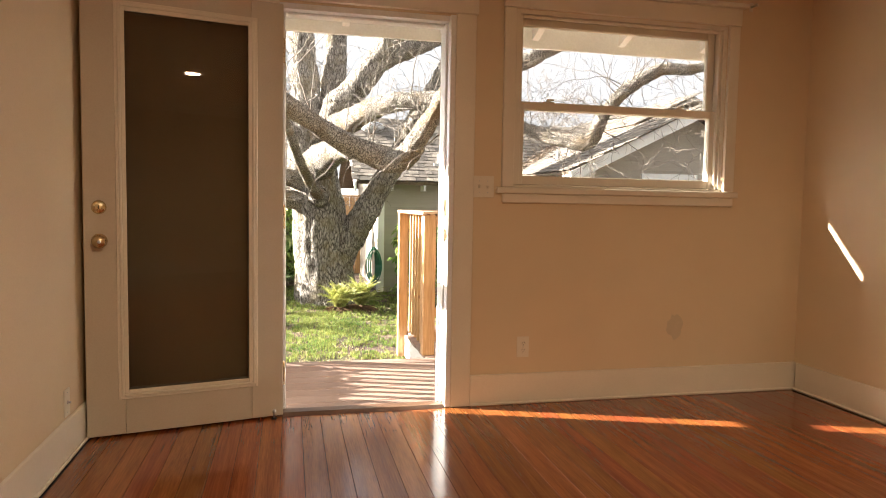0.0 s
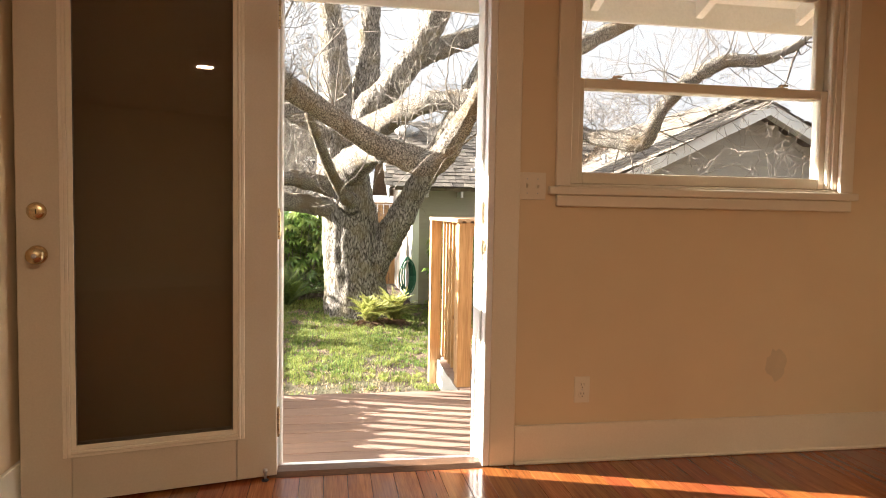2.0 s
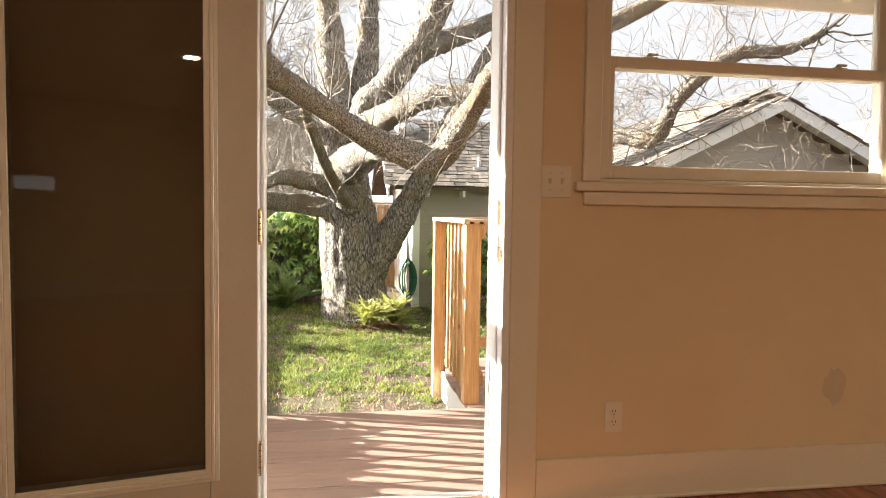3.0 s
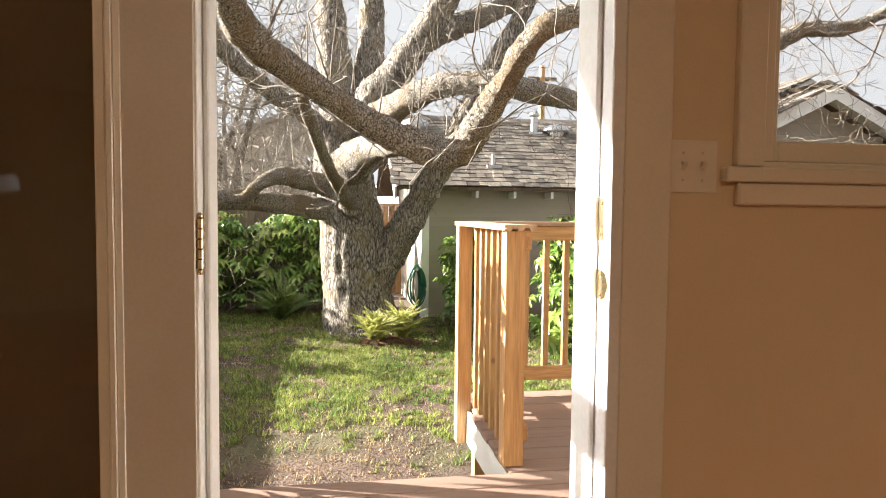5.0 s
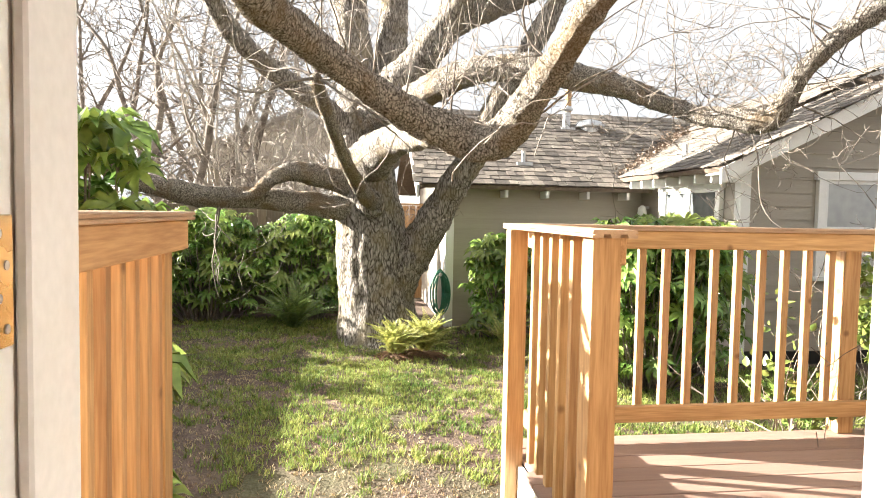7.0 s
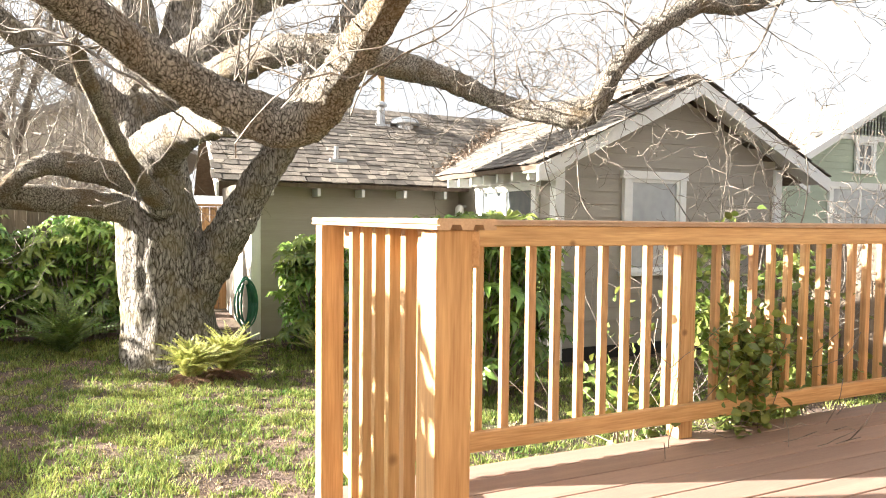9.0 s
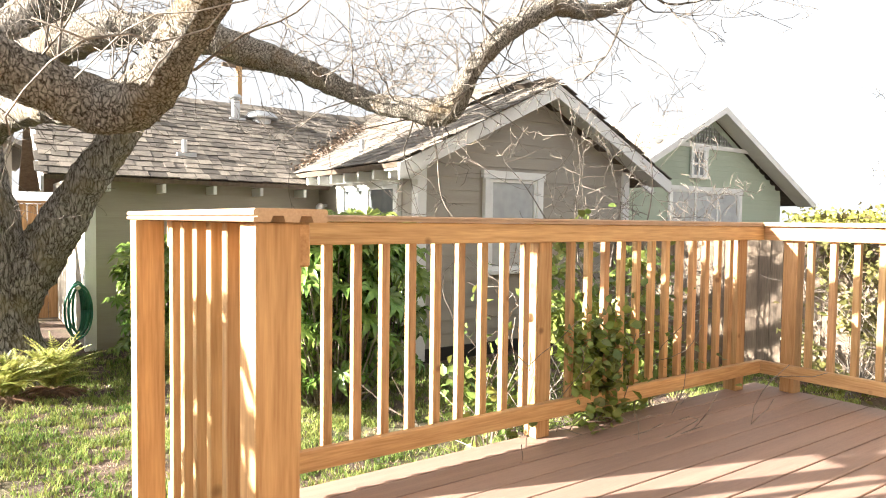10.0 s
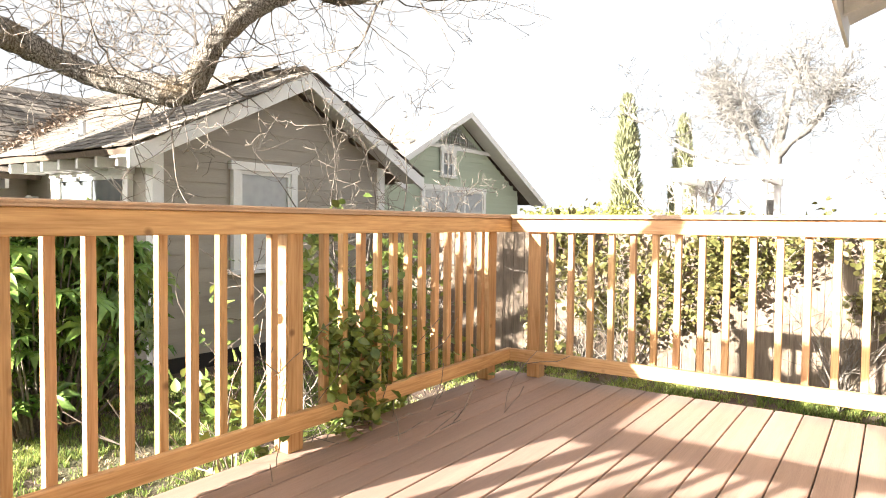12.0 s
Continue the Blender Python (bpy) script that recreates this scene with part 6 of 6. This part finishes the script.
for k in range(5):
    z = GA - 1.0 + 0.12 * k
    hw = (GA - 0.4 - z) / PG
    if hw > 0.1:
        box(bm, GX - hw, GX + hw, GY + 0.517, GY + 0.53, z - 0.018, z + 0.018)
part("lattice", bm, WHITE_BOARD, sage, "white lattice in the gable's peak")
for s in (-1, 1):
    part("soffit", prism(bmesh.new(), [(GX, GA - 0.095), (GX + s * GH, GE - 0.095), (GX + s * GH, GE - 0.11), (GX, GA - 0.11)], GY + 0.012, GY + 0.549), WHITE_BOARD, sage, "white painted soffit")
part("belt_board", solid(GX - 2.6, GX + 2.6, GY + 0.49, GY + 0.545, GA - 1.16, GA - 1.04), WHITE_BOARD, sage)

# cream house behind the back fence
cream = thing("cream_house", "pale cream house with one window behind the bare trees", "house")
CREAM = surface("cream_stucco", (0.50, 0.46, 0.38), (0.58, 0.54, 0.46), 2, 60, 0.85, 0.05, 0.2, 0.003, each=0.0)
PALE_ROOF = surface("faded_grey_shingle_roof", (0.24, 0.22, 0.20), (0.36, 0.34, 0.31), 3, 30, 0.9, 0.05, 0.3, 0.01, (1, 1, 6), each=0.1)
part("wall", prism(bmesh.new(), [(-4.2, GROUND), (1.5, GROUND), (1.5, 2.9), (-1.3, 4.1), (-4.2, 2.9)], 25.0, 34.0), CREAM, cream)
for s in (-1, 1):
    part("roof", prism(bmesh.new(), [(-1.3, 4.25), (-1.3 + s * 3.3, 2.85), (-1.3 + s * 3.3, 2.72), (-1.3, 4.1)], 24.5, 34.5), PALE_ROOF, cream)
house_window(cream, pose(-0.55, 24.97, 1.7), 0.75, 1.1, 1, 2, 0.1, "white framed window")

# ---------------------------------------------------------------- fences, gate, hose
PICKET = shared("fence_board", solid(-0.068, 0.068, -0.009, 0.009, 0, 1), FENCE)


def board_fence(label, x0, y0, x1, y1, height, seed):
    r = random.Random(seed)
    t = thing("board_fence", label, "fence", (x0, y0, GROUND), "garden fences")
    d = Vector((x1 - x0, y1 - y0, 0))
    a, l = math.degrees(math.atan2(d.y, d.x)), d.length
    m0 = pose(0, 0, 0, 0, 0, a)
    for z in (0.3, height - 0.3):
        ob = part("fence_rail", solid(0, l, 0.011, 0.05, z, z + 0.09), FENCE, t)
        ob.matrix_basis = m0
    n = int(l / 0.142)
    for k in range(n):
        piece("fence_board", PICKET, t, m0 @ Matrix.Translation((0.07 + 0.142 * k, r.uniform(-0.003, 0.003), -0.03)) @ Matrix.Diagonal((1, 1, height + r.uniform(-0.015, 0.015), 1)))
    for k in range(int(l / 2.4) + 1):
        ob = part("fence_post", solid(2.4 * k - 0.045, 2.4 * k + 0.045, 0.051, 0.141, -0.05, height - 0.05), FENCE, t)
        ob.matrix_basis = m0


board_fence("weathered grey-brown board fence at the back of the lawn", -14.0, 14.75, 0.9, 14.75, 1.85, 101)
# the second fence is never in view: added to shade the lawn's left part
board_fence("unseen board fence added to shade the lawn and close the yard's side", -5.0, 14.7, -5.0, 3.9, 1.82, 103)
board_fence("weathered board fence with ivy beside the deck", 8.0, 10.4, 8.0, -4.0, 1.62, 102)
gate = thing("wooden_gate", "orange cedar board gate beside the taupe house", "gate", (0.94, 16.6, GROUND))
for k in range(6):
    part("board", solid(0.14 * k, 0.14 * k + 0.132, -0.01, 0.01, 0.04, 1.90, bevel=0.003), CEDAR["z"], gate)
part("cap", solid(-0.03, 0.85, -0.05, 0.05, 1.905, 1.95, bevel=0.004), CEDAR["x"], gate)
for z in (0.3, 1.5):
    part("ledge", solid(0.0, 0.84, 0.012, 0.045, z, z + 0.09), CEDAR["x"], gate)
hose = thing("garden_hose", "coiled green garden hose hanging on the house wall", "hose", (1.66, 13.05, 0.12))
part("hook", turned(bmesh.new(), [(0.012, 0), (0.012, 0.30), (0.03, 0.31), (0.02, 0.33)], pose(0, 0.24, 0.05, 90, 0, 0), 10), METAL, hose)
for k in range(7):
    a0 = 0.02 * k
    pts = []
    for i in range(25):
        a = math.tau * i / 24
        pts.append(((0.05 + 0.016 * k) * math.cos(a) + 0.02 * math.sin(k * 2.1), 0.04 - 0.022 * k + 0.015 * math.sin(2 * a), -0.23 + (0.27 + 0.026 * (k % 4)) * math.sin(a), 0.012))
    tv, tf = tube(pts, 8)
    ob = new("coil", pydata("coil", tv, tf, HOSE, True))
    ob.parent = hose

# white garden arbour beyond the fence
arb = thing("garden_arbour", "white painted open arbour beyond the fence", "arbour", (20.6, 7.2, GROUND))
for x in (0, 2.6):
    for y in (0, 2.2):
        part("post", solid(x - 0.09, x + 0.09, y - 0.09, y + 0.09, 0, 2.9, bevel=0.01), WHITE_BOARD, arb)
for y in (0, 2.2):
    part("beam", solid(-0.5, 3.1, y - 0.07, y + 0.07, 2.901, 3.12, bevel=0.01), WHITE_BOARD, arb)
for k in range(7):
    part("rafter", solid(-0.3 + 0.5 * k, -0.22 + 0.5 * k, -0.6, 2.8, 3.121, 3.28, bevel=0.006), WHITE_BOARD, arb)
# low wooded hill on the horizon, distance haze painted into its pale colour
HILL = surface("haze_painted_hill", (0.62, 0.66, 0.66), (0.72, 0.75, 0.75), 0.05, 0.6, 0.95, 0.02, 0.0, each=0.0)
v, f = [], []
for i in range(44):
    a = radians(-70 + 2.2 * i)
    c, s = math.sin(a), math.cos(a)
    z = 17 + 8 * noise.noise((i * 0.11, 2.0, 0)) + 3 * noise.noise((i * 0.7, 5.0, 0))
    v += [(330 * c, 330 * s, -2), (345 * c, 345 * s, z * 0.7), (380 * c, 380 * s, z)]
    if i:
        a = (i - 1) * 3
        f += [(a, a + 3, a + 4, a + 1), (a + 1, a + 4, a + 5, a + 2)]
tagged(new("backdrop", pydata("backdrop", v, f, HILL, True)), "low wooded hill on the horizon with painted-in haze", "hill", kind="structure")

# ---------------------------------------------------------------- planks of the floor and boards of the deck
rng = random.Random(5)
plank = shared("plank", solid(-0.0463, 0.0463, 0, 1, -0.0135, 0, bevel=0.0007), FLOOR_WOOD)
n_col = int((RIGHT - LEFT) / 0.094) + 1
for i in range(n_col):
    x = 0.052 + 0.094 * (i - 9) - 0.047
    if x - 0.047 < LEFT or x + 0.047 > RIGHT:
        continue
    y = WALL - 0.032 if DOOR0 < x < DOOR1 else WALL - 0.001
    while y > BACK + 0.05:
        step = min(rng.uniform(1.4, 3.6), y - BACK)
        piece("plank", plank, floor, Matrix.Translation((x, y - step, rng.uniform(-0.0003, 0.0003))) @ Matrix.Diagonal((1, step - 0.0015, 1, 1)))
        y -= step
board = shared("deck_board", solid(0, 1, -0.0705, 0.0705, -0.026, 0, bevel=0.003), DECK_BOARD)
y, k = OUT + 0.075, 0
while y + 0.0705 < DECK_EDGE + 0.02:
    x0 = (-0.19 if y + 0.06 < STOOP_EDGE else DECK_X0 - 0.005 if y < 6.12 else 1.142) + rng.uniform(-0.003, 0.003)
    ends = [x0, DECK_X1 + rng.uniform(-0.004, 0.004)]
    for a, b in zip(ends, ends[1:]):
        piece("deck_board", board, deck, Matrix.Translation((a, y, DECK - 0.0005 + rng.uniform(-0.001, 0.001))) @ Matrix.Diagonal((b - a - 0.002, 1, 1, 1)))
    y += PITCH
    k += 1
